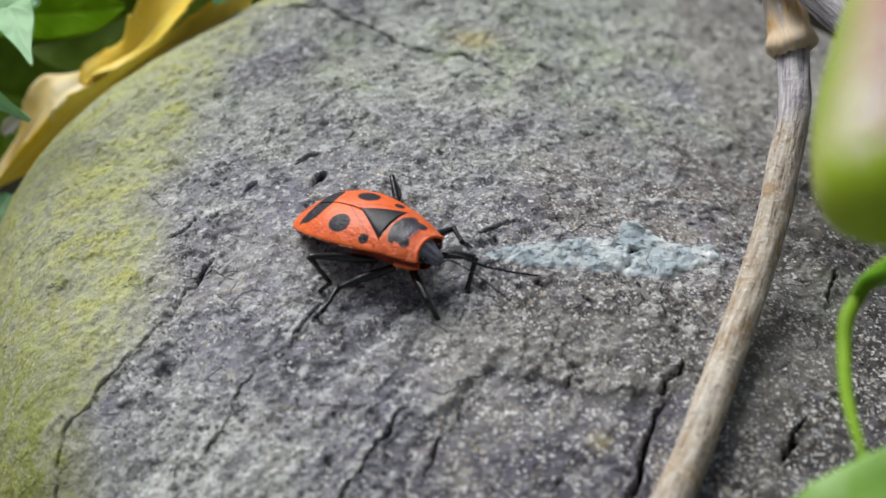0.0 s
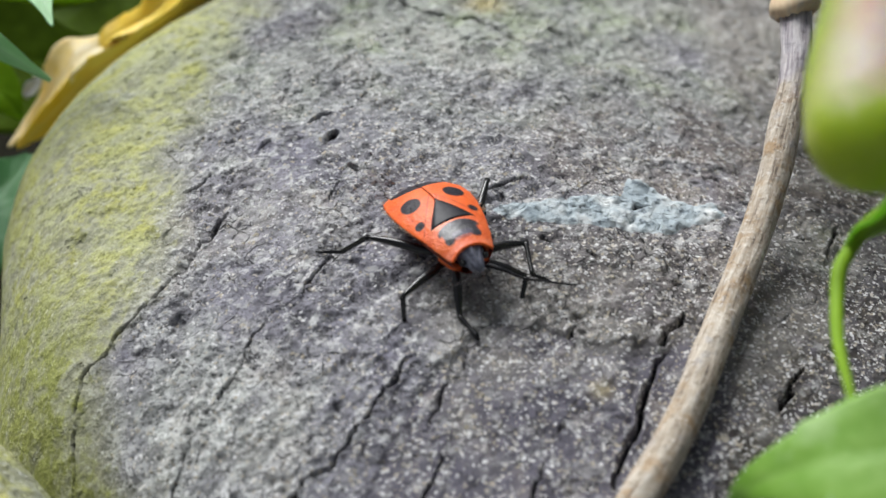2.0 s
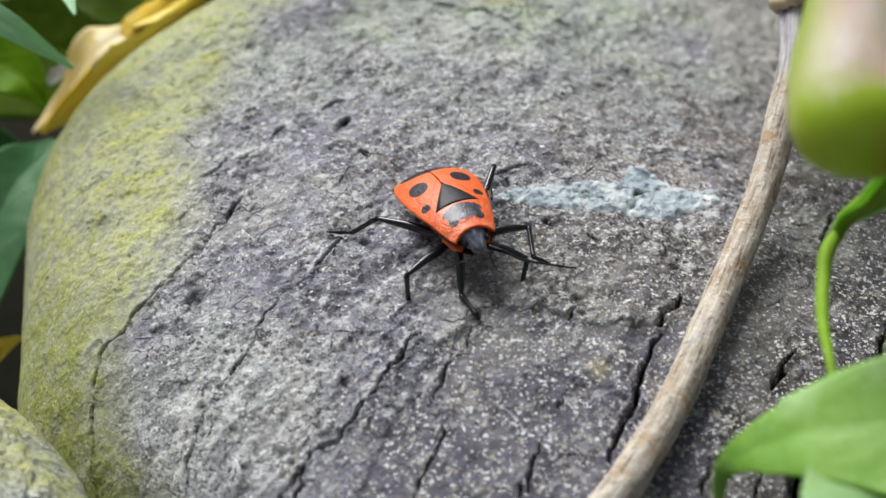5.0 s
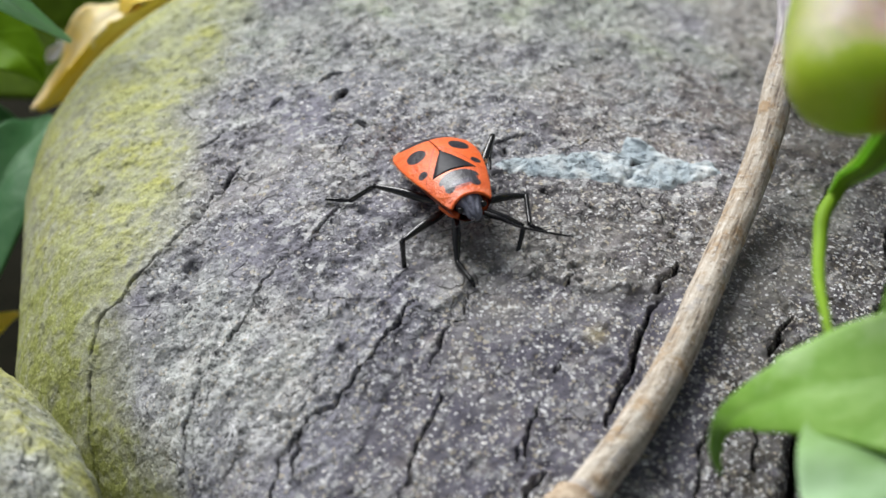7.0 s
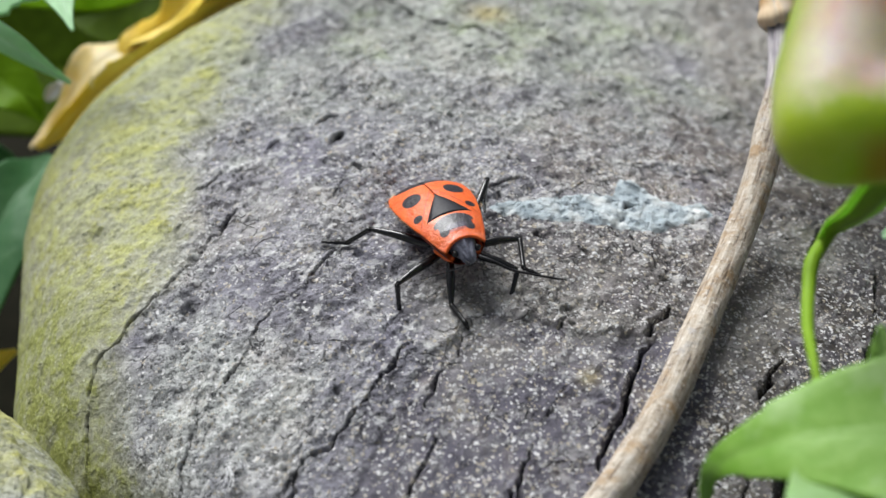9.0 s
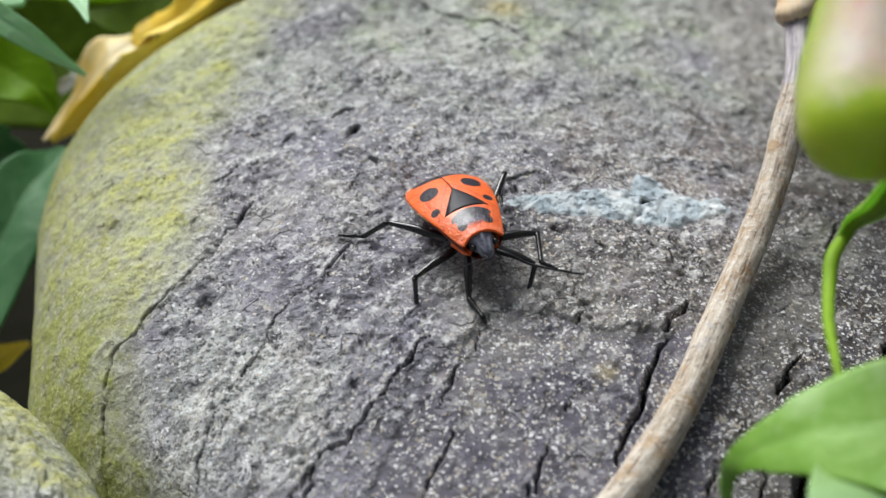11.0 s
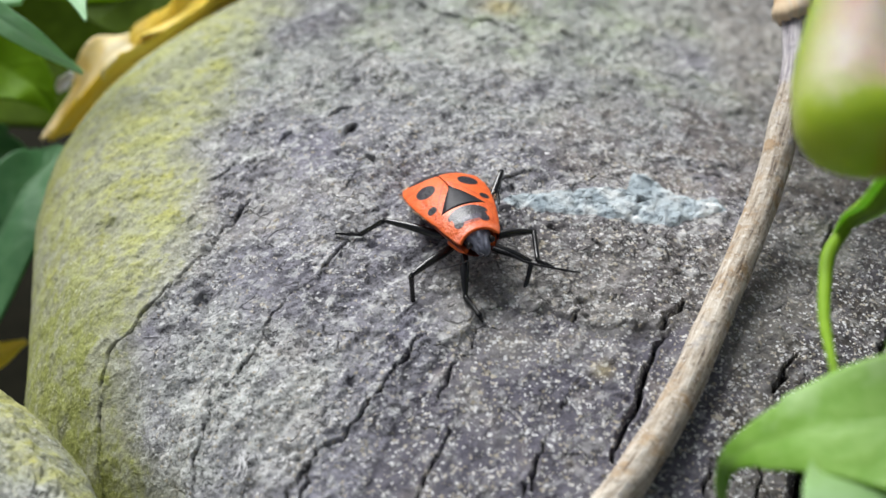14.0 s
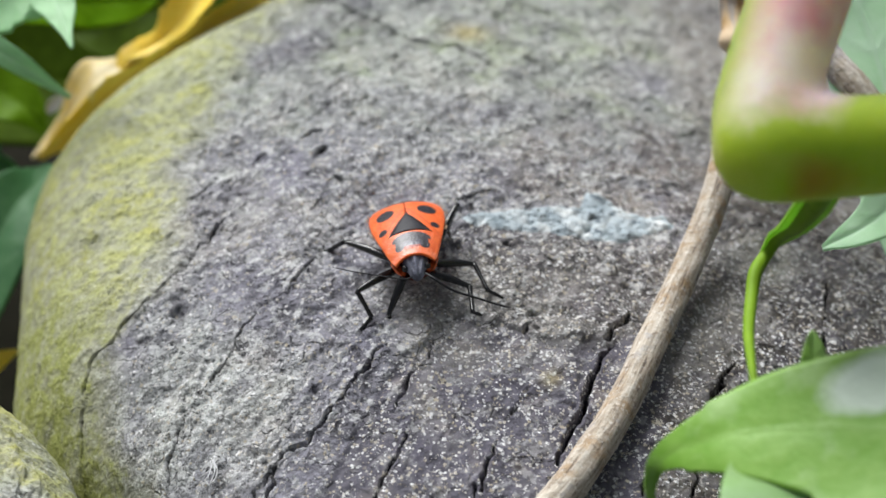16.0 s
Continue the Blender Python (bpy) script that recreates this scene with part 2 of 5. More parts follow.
def bug_material(name, pattern):
    """Orange-red cuticle with black markings; millimetres in the bug's own space."""
    m, t, b = material(name, 0.40, 0.4)
    b.inputs["Coat Weight"].default_value = 0.5 if pattern == "pronotum" else 0.0
    b.inputs["Coat Roughness"].default_value = 0.26
    co = t.nodes.new("ShaderNodeTexCoord").outputs["Object"]
    sx = t.nodes.new("ShaderNodeSeparateXYZ")
    t.links.new(co, sx.inputs[0])
    x = calc(t, "MULTIPLY", sx.outputs[0], 1000.0)
    y = calc(t, "ABSOLUTE", calc(t, "MULTIPLY", sx.outputs[1], 1000.0))
    wob = calc(t, "MULTIPLY", calc(t, "SUBTRACT", noise_tex(t, co, 1800, 3), 0.5), 0.36)
    masks = []
    if pattern == "wing":
        masks.append(calc(t, "ADD", ellipse(t, x, y, -0.70, 1.30, 0.66, 0.56), wob))
        masks.append(calc(t, "ADD", ellipse(t, x, y, 1.25, 1.60, 0.30, 0.26), wob))
        band = calc(t, "ADD", x, calc(t, "MULTIPLY", calc(t, "MULTIPLY", y, y), 0.16))
        masks.append(calc(t, "ADD", boxed(t, band, y, -2.88, 0.62, 1.62), calc(t, "MULTIPLY", wob, 2.0)))
    if pattern == "pronotum":
        wob = calc(t, "MULTIPLY", wob, 0.4)
        bow = calc(t, "ADD", x, calc(t, "MULTIPLY", calc(t, "MULTIPLY", y, y), -0.22))
        masks.append(calc(t, "ADD", boxed(t, bow, y, 2.50, 0.24, 1.16), wob))
        masks.append(calc(t, "ADD", ellipse(t, x, y, 3.42, 0.76, 0.30, 0.28), wob))
        masks.append(calc(t, "ADD", boxed(t, x, y, 2.92, 0.56, 1.0), wob))
    inside = None
    for k in masks:
        v = step(t, k, 1.06, 0.94)
        inside = v if inside is None else calc(t, "MAXIMUM", inside, v)
    n = noise_tex(t, co, 2600, 3)
    red = ramp(t, n, (0.3, (0.78, 0.105, 0.018)), (0.7, (0.90, 0.17, 0.03)))
    blk = ramp(t, n, (0.3, (0.014, 0.013, 0.018)), (0.7, (0.036, 0.033, 0.045)))
    red = mix(t, step(t, noise_tex(t, co, 6500, 2), 0.40, 0.30), red, mix(t, 0.22, red, (0.30, 0.03, 0.008)))
    red = mix(t, calc(t, "MULTIPLY", step(t, noise_tex(t, co, 500, 3), 0.45, 0.65), 0.35), red, (0.86, 0.20, 0.05))
    if pattern == "wing":
        seam = calc(t, "ABSOLUTE", calc(t, "SUBTRACT", y, calc(t, "ADD", calc(t, "MULTIPLY", x, 0.56), 0.55)))
        red = mix(t, calc(t, "MULTIPLY", step(t, seam, 0.07, 0.02), 0.55), red, (0.30, 0.03, 0.01))
        red = mix(t, calc(t, "MULTIPLY", step(t, y, 0.06, 0.02), 0.6), red, (0.25, 0.025, 0.01))
    col = red
    if inside is not None:
        near = None
        for k in masks:
            v = step(t, k, 1.22, 1.0)
            near = v if near is None else calc(t, "MAXIMUM", near, v)
        col = mix(t, calc(t, "MULTIPLY", near, 0.45), red, (0.22, 0.03, 0.012))
        col = mix(t, inside, col, blk)
        t.links.new(calc(t, "ADD", 0.4, calc(t, "MULTIPLY", inside, -0.10 if pattern == "pronotum" else -0.22)), b.inputs["Specular IOR Level"])
    if pattern == "pronotum":
        # polished callus between the dark lobes, bluish sheen painted in; a paler raised collar
        shine = step(t, boxed(t, x, y, 3.36, 0.30, 0.60), 1.3, 0.5)
        t.links.new(calc(t, "SUBTRACT", 0.40, calc(t, "ADD", calc(t, "MULTIPLY", shine, 0.14), calc(t, "MULTIPLY", inside, 0.06))), b.inputs["Roughness"])
        col = mix(t, calc(t, "MULTIPLY", shine, 0.5), col, (0.10, 0.09, 0.14))
        col = mix(t, calc(t, "MULTIPLY", step(t, x, 3.85, 4.05), 0.5), col, (0.88, 0.26, 0.14))
    t.links.new(col, b.inputs["Base Color"])
    bump(t, b, calc(t, "ADD", n, noise_tex(t, co, 6500, 2)), 0.7, 0.00007 if pattern != "pronotum" else 0.00011)
    return m


wood_mat = wood_material()


def twig_material():
    """Dry bark: pale, with fibres along the stem and brown flecks."""
    m, t, b = material("dry_stem", 0.8, 0.25)
    co = t.nodes.new("ShaderNodeTexCoord").outputs["Object"]
    mp = t.nodes.new("ShaderNodeCombineXYZ")
    for k, name in enumerate(("round_x", "round_y")):
        t.links.new(attr(t, name), mp.inputs[k])
    t.links.new(calc(t, "MULTIPLY", attr(t, "along"), 0.11), mp.inputs[2])
    fibre = noise_tex(t, mp.outputs[0], 3400, 4, 0.65)
    blot = noise_tex(t, co, 520, 4, 0.6)
    fleck = noise_tex(t, co, 2300, 3, 0.6)
    c = ramp(t, fibre, (0.33, (0.29, 0.23, 0.175)), (0.5, (0.48, 0.415, 0.335)), (0.68, (0.66, 0.61, 0.53)))
    c = mix(t, calc(t, "MULTIPLY", step(t, blot, 0.52, 0.66), 0.8), c, (0.38, 0.25, 0.13))
    c = mix(t, step(t, blot, 0.40, 0.30), c, (0.40, 0.38, 0.38))
    c = mix(t, calc(t, "MULTIPLY", step(t, fleck, 0.57, 0.66), 0.5), c, (0.11, 0.075, 0.05))
    c = mix(t, calc(t, "MULTIPLY", step(t, noise_tex(t, co, 3600, 3, 0.6), 0.56, 0.68), 0.6), c, (0.74, 0.71, 0.66))
    # peeled silvery lengths near both joints
    sx = t.nodes.new("ShaderNodeSeparateXYZ")
    t.links.new(co, sx.inputs[0])
    y = calc(t, "ADD", calc(t, "MULTIPLY", sx.outputs[1], 1000.0), calc(t, "MULTIPLY", calc(t, "SUBTRACT", blot, 0.5), 9.0))
    peeled = calc(t, "MAXIMUM", step(t, y, 10.5, 12.5), step(t, y, -21.0, -23.0))
    c = mix(t, calc(t, "MULTIPLY", step(t, fibre, 0.40, 0.34), 0.6), c, (0.10, 0.08, 0.07))
    c = mix(t, calc(t, "MULTIPLY", peeled, 0.8), c, ramp(t, fibre, (0.36, (0.20, 0.19, 0.23)), (0.5, (0.42, 0.40, 0.45)), (0.64, (0.62, 0.60, 0.62))))
    t.links.new(c, b.inputs["Base Color"])
    bump(t, b, calc(t, "ADD", fibre, fleck), 0.8, 0.00016)
    return m


twig_mat = twig_material()
collar_mat = simple_mat("dry_collar", (0.26, 0.17, 0.10), (0.66, 0.55, 0.42), 800, 0.8, 0.2, 0.8, 0.00012)


def sheath_material():
    """Dry leaf sheath: orange, straw and grey streaks along it, and a paler rolled lip."""
    m, t, b = material("torn_sheath", 0.75, 0.2)
    co = t.nodes.new("ShaderNodeTexCoord").outputs["Object"]
    mp = t.nodes.new("ShaderNodeMapping")
    mp.vector_type = "TEXTURE"
    mp.inputs["Scale"].default_value = (1.0, 8.0, 2.5)
    t.links.new(co, mp.inputs["Vector"])
    fibre = noise_tex(t, mp.outputs[0], 1500, 4, 0.65)
    c = ramp(t, fibre, (0.32, (0.16, 0.10, 0.06)), (0.42, (0.52, 0.30, 0.11)), (0.52, (0.66, 0.48, 0.27)), (0.62, (0.44, 0.39, 0.36)), (0.70, (0.74, 0.66, 0.54)))
    sx = t.nodes.new("ShaderNodeSeparateXYZ")
    t.links.new(co, sx.inputs[0])
    y = calc(t, "ADD", calc(t, "MULTIPLY", sx.outputs[1], 1000.0), calc(t, "MULTIPLY", calc(t, "SUBTRACT", fibre, 0.5), 2.0))
    c = mix(t, calc(t, "MULTIPLY", step(t, y, 18.6, 17.4), 0.6), c, (0.74, 0.62, 0.46))
    t.links.new(c, b.inputs["Base Color"])
    bump(t, b, fibre, 0.8, 0.00018)
    return m


sheath_mat = sheath_material()
green_mat = blade_material("green_leaf", (0.18, 0.40, 0.035), (0.29, 0.52, 0.095), (0.30, 0.53, 0.12), patch=(0.50, 0.68, 0.36), sky_sheen=(22.8, -23.3, 2.7, 1.5))
pale_mat = blade_material("pale_leaf_underside", (0.36, 0.60, 0.27), (0.53, 0.75, 0.46), (0.54, 0.76, 0.46), 0.40, base=(0.25, 0.47, 0.075))
foot_mat = blade_material("stalk_foot", (0.34, 0.66, 0.05), (0.46, 0.76, 0.11), (0.46, 0.74, 0.11), 0.5)
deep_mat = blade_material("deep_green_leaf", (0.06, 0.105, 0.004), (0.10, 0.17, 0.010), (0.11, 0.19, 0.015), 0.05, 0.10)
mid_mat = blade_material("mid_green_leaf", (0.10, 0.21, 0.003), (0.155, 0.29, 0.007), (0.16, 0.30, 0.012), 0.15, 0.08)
fresh_mat = blade_material("fresh_green_leaf", (0.15, 0.35, 0.002), (0.23, 0.46, 0.008), (0.24, 0.48, 0.015), 0.25, 0.08)
mint_mat = blade_material("pale_green_leaf", (0.34, 0.64, 0.30), (0.46, 0.76, 0.44), (0.46, 0.74, 0.44), 0.35)
bright_mat = blade_material("light_mint_leaf", (0.56, 0.84, 0.54), (0.68, 0.90, 0.68), (0.68, 0.90, 0.68), 0.45)
teal_mat = blade_material("blue_green_leaf", (0.04, 0.14, 0.05), (0.08, 0.20, 0.08), (0.11, 0.24, 0.11), 0.12, 0.15)
yellow_mat = blade_material("yellow_leaf", (0.90, 0.58, 0.03), (0.95, 0.74, 0.12), (0.92, 0.68, 0.12), 0.08)
beige_mat = blade_material("withered_leaf", (0.94, 0.69, 0.21), (0.97, 0.87, 0.62), (0.93, 0.76, 0.42), 0.08)
lilac_mat = simple_mat("pale_petal", (0.76, 0.73, 0.80), (0.90, 0.89, 0.92), 400)
stalk_mat = simple_mat("green_stalk", (0.13, 0.26, 0.006), (0.21, 0.36, 0.018), 200, 0.6, 0.2, 0.2)
# soil near black: the shade under the foliage is put into its colour
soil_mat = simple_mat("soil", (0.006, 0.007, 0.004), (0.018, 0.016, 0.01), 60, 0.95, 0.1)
wing_mat = bug_material("bug_wing", "wing")
pronotum_mat = bug_material("bug_pronotum", "pronotum")
red_mat = bug_material("bug_red", "")
black_mat = simple_mat("bug_black", (0.004, 0.004, 0.005), (0.010, 0.010, 0.011), 1500, 0.24, 0.55, 0.3, 0.00003)
slate_mat = simple_mat("bug_slate", (0.05, 0.054, 0.075), (0.30, 0.31, 0.39), 1500, 0.42, 0.45, 0.7, 0.00006)
feeler_mat = simple_mat("bug_feeler", (0.012, 0.012, 0.014), (0.03, 0.03, 0.034), 2500, 0.55, 0.25, 0.3, 0.00002)
bristle_mat = simple_mat("bug_bristle", (0.55, 0.35, 0.20), (0.75, 0.60, 0.42), 900, 0.5, 0.4)
plate_mat = simple_mat("bug_plate", (0.008, 0.008, 0.012), (0.026, 0.026, 0.036), 1500, 0.45, 0.25, 0.7, 0.00005)
belly_mat = simple_mat("bug_belly", (0.04, 0.012, 0.01), (0.42, 0.045, 0.015), 700, 0.5, 0.4, 0.2, 0.00003)


def shoot_material():
    m, t, b = material("flushed_stem", 0.55, 0.25)
    co = t.nodes.new("ShaderNodeTexCoord").outputs["Object"]
    n = noise_tex(t, co, 140, 4)
    c = ramp(t, n, (0.32, (0.25, 0.37, 0.018)), (0.5, (0.33, 0.455, 0.03)), (0.68, (0.43, 0.51, 0.085)))
    blush = ramp(t, noise_tex(t, co, 260, 3), (0.36, (0.76, 0.41, 0.48)), (0.50, (0.81, 0.60, 0.60)), (0.66, (0.88, 0.76, 0.74)))
    sx = t.nodes.new("ShaderNodeSeparateXYZ")
    t.links.new(co, sx.inputs[0])
    x, y = (calc(t, "MULTIPLY", sx.outputs[k], 1000.0) for k in (0, 1))
    up_x = calc(t, "SUBTRACT", x, calc(t, "ADD", calc(t, "MULTIPLY", y, 0.33), 20.7))
    flush = calc(t, "MULTIPLY", step(t, up_x, -1.1, 1.1), step(t, calc(t, "ADD", y, calc(t, "MULTIPLY", calc(t, "SUBTRACT", noise_tex(t, co, 420, 3), 0.5), 3.0)), -16.4, -14.4))
    flush = calc(t, "MULTIPLY", calc(t, "MULTIPLY", flush, 0.9), step(t, calc(t, "SUBTRACT", x, calc(t, "MULTIPLY", y, 0.45)), 28.2, 26.6))
    c = mix(t, calc(t, "MULTIPLY", step(t, y, -16.0, -13.0), 0.7), c, (0.25, 0.34, 0.075))
    c = mix(t, flush, c, blush)
    warm = calc(t, "MULTIPLY", step(t, y, -17.0, -17.8), step(t, ellipse(t, x, y, 20.6, -17.6, 2.6, 2.0), 1.0, 0.2))
    c = mix(t, calc(t, "MULTIPLY", warm, 0.8), c, (0.40, 0.13, 0.03))
    t.links.new(c, b.inputs["Base Color"])
    b.inputs["Subsurface Weight"].default_value = 0.9
    b.inputs["Subsurface Radius"].default_value = (0.003, 0.003, 0.001)
    b.inputs["Subsurface Scale"].default_value = 2.0
    bump(t, b, noise_tex(t, co, 1200, 3), 0.2, 0.0001)
    return m


shoot_mat = shoot_material()


# ---- shapes, in millimetres ----
def mesh_object(name, verts, faces, mat, parent=None, label="", smooth=True):
    me = bpy.data.meshes.new(name)
    me.from_pydata([tuple(float(c) * MM for c in v) for v in verts], [], faces)
    if smooth:
        me.polygons.foreach_set("use_smooth", [True] * len(me.polygons))
    me.materials.append(mat)
    ob = new(name, me)
    if parent is not None:
        ob.parent = parent
    if label:
        ob["label"] = label
    return ob


def grid_faces(nu, nv, wrap_v=False):
    f = []
    for i in range(nu - 1):
        for j in range(nv if wrap_v else nv - 1):
            k = (j + 1) % nv
            f.append((i * nv + j, i * nv + k, (i + 1) * nv + k, (i + 1) * nv + j))
    return f


def spline(points, n):
    """Catmull-Rom through points (rows of numbers)."""
    p = np.array(points, float)
    p = np.vstack([2 * p[0] - p[1], p, 2 * p[-1] - p[-2]])
    out = []
    for s in np.linspace(0, len(points) - 1, n):
        i = min(int(s), len(points) - 2)
        u = s - i
        a, b, c, d = p[i : i + 4]
        out.append(0.5 * (2 * b + (c - a) * u + (2 * a - 5 * b + 4 * c - d) * u**2 + (3 * b - a - 3 * c + d) * u**3))
    return np.array(out)


def tube(path, n_ring=16, n_len=60, seed=0, rough=0.0, cap=True):
    """Tube along rows of x, y, z, radius; gives verts, faces."""
    q = spline(path, n_len)
    rng = np.random.RandomState(seed)
    tang = np.gradient(q[:, :3], axis=0)
    tang /= np.linalg.norm(tang, axis=1)[:, None]
    up = np.array([0, 0, 1.0]) if abs(tang[0, 2]) < 0.9 else np.array([0, 1.0, 0])
    verts = []
    ph = rng.rand(4) * 6.28
    for i in range(n_len):
        a = np.cross(up, tang[i])
        a /= np.linalg.norm(a)
        b = np.cross(tang[i], a)
        up = b
        for j in range(n_ring):
            w = 2 * math.pi * j / n_ring
            r = q[i, 3] * (1 + rough * (math.sin(3 * w + ph[0] + i * 0.2) + math.sin(5 * w + ph[1] - i * 0.37) + rng.rand() - 0.5))
            verts.append(q[i, :3] + r * (math.cos(w) * a + math.sin(w) * b))
    faces = grid_faces(n_len, n_ring, True)
    if cap:
        faces.append(tuple(range(n_ring))[::-1])
        faces.append(tuple((n_len - 1) * n_ring + j for j in range(n_ring)))
    return verts, faces


def lattice(ix, iy, seed):
    h = (ix.astype(np.int64) * 374761393 + iy.astype(np.int64) * 668265263 + seed * 974711) & 0xFFFFFFFF
    h = ((h ^ (h >> 13)) * 1274126177) & 0xFFFFFFFF
    return ((h ^ (h >> 16)) & 0xFFFF) / 65535.0


def vnoise(x, y, size, seed):
    """Smooth noise from -1 to 1 with cells of the given size."""
    x, y = x / size + 500, y / size + 500
    ix, iy = np.floor(x), np.floor(y)
    u, v = x - ix, y - iy
    u, v = u * u * (3 - 2 * u), v * v * (3 - 2 * v)
    a, b = lattice(ix, iy, seed), lattice(ix + 1, iy, seed)
    c, d = lattice(ix, iy + 1, seed), lattice(ix + 1, iy + 1, seed)
    return 2 * (a + (b - a) * u + (c - a) * v + (a - b - c + d) * u * v) - 1


def fractal(x, y, size, seed, octaves=4):
    return sum(vnoise(x, y, size / 2**k, seed + k) / 1.8**k for k in range(octaves)) / 1.9


def to_line(x, y, line):
    """Distance to a polyline, and how far along it from 0 to 1."""
    best, along = np.full(x.shape, 1e9), np.zeros(x.shape)
    n = len(line) - 1
    for k in range(n):
        (ax, ay), (bx, by) = line[k], line[k + 1]
        dx, dy = bx - ax, by - ay
        u = np.clip(((x - ax) * dx + (y - ay) * dy) / (dx * dx + dy * dy), 0, 1)
        d = np.hypot(x - ax - u * dx, y - ay - u * dy)
        near = d < best
        best = np.where(near, d, best)
        along = np.where(near, (k + u) / n, along)
    return best, along


def soft(v, a, b):
    u = np.clip((v - a) / (b - a), 0, 1)
    return u * u * (3 - 2 * u)


def set_attr(me, name, values):
    a = me.attributes.new(name, "FLOAT", "POINT")
    a.data.foreach_set("value", np.asarray(values, np.float32).ravel())


def big_mesh(name, xyz, nu, nv, mat):
    """A grid of nu x nv points, in millimetres, as one mesh."""
    me = bpy.data.meshes.new(name)
    idx = np.arange(nu * nv).reshape(nu, nv)
    q = np.stack([idx[:-1, :-1], idx[1:, :-1], idx[1:, 1:], idx[:-1, 1:]], -1).reshape(-1, 4)
    me.vertices.add(nu * nv)
    me.vertices.foreach_set("co", (xyz * MM).astype(np.float32).ravel())
    me.loops.add(q.size)
    me.loops.foreach_set("vertex_index", q.astype(np.int32).ravel())
    me.polygons.add(len(q))
    me.polygons.foreach_set("loop_start", np.arange(0, q.size, 4, dtype=np.int32))
    me.polygons.foreach_set("use_smooth", np.ones(len(q), bool))
    me.update(calc_edges=True)
    me.materials.append(mat)
    return new(name, me)


# ---- the weathered log ----
def top(x, y):
    xc, yc = 34 * np.tanh(x / 34), 40 * np.tanh(y / 40)
    return 0.74 - 0.049 * yc - 0.0058 * yc**2 + 0.019 * xc - 0.0037 * xc * yc - 0.010 * xc**2


# the rim seen from above, as degrees and millimetres from the log's middle
RIM_A = [0, 40, 70, 90, 105, 113, 118, 127, 134, 145, 151, 160, 167, 175, 184, 195, 210, 225, 240, 255, 272, 310, 360]
RIM_R = [55, 60, 60, 52, 45.5, 43.0, 42.2, 41.0, 39.6, 37.8, 35.4, 31.7, 29.8, 28.7, 28.8, 28.0, 25.5, 25.5, 28, 34, 42, 55, 55]

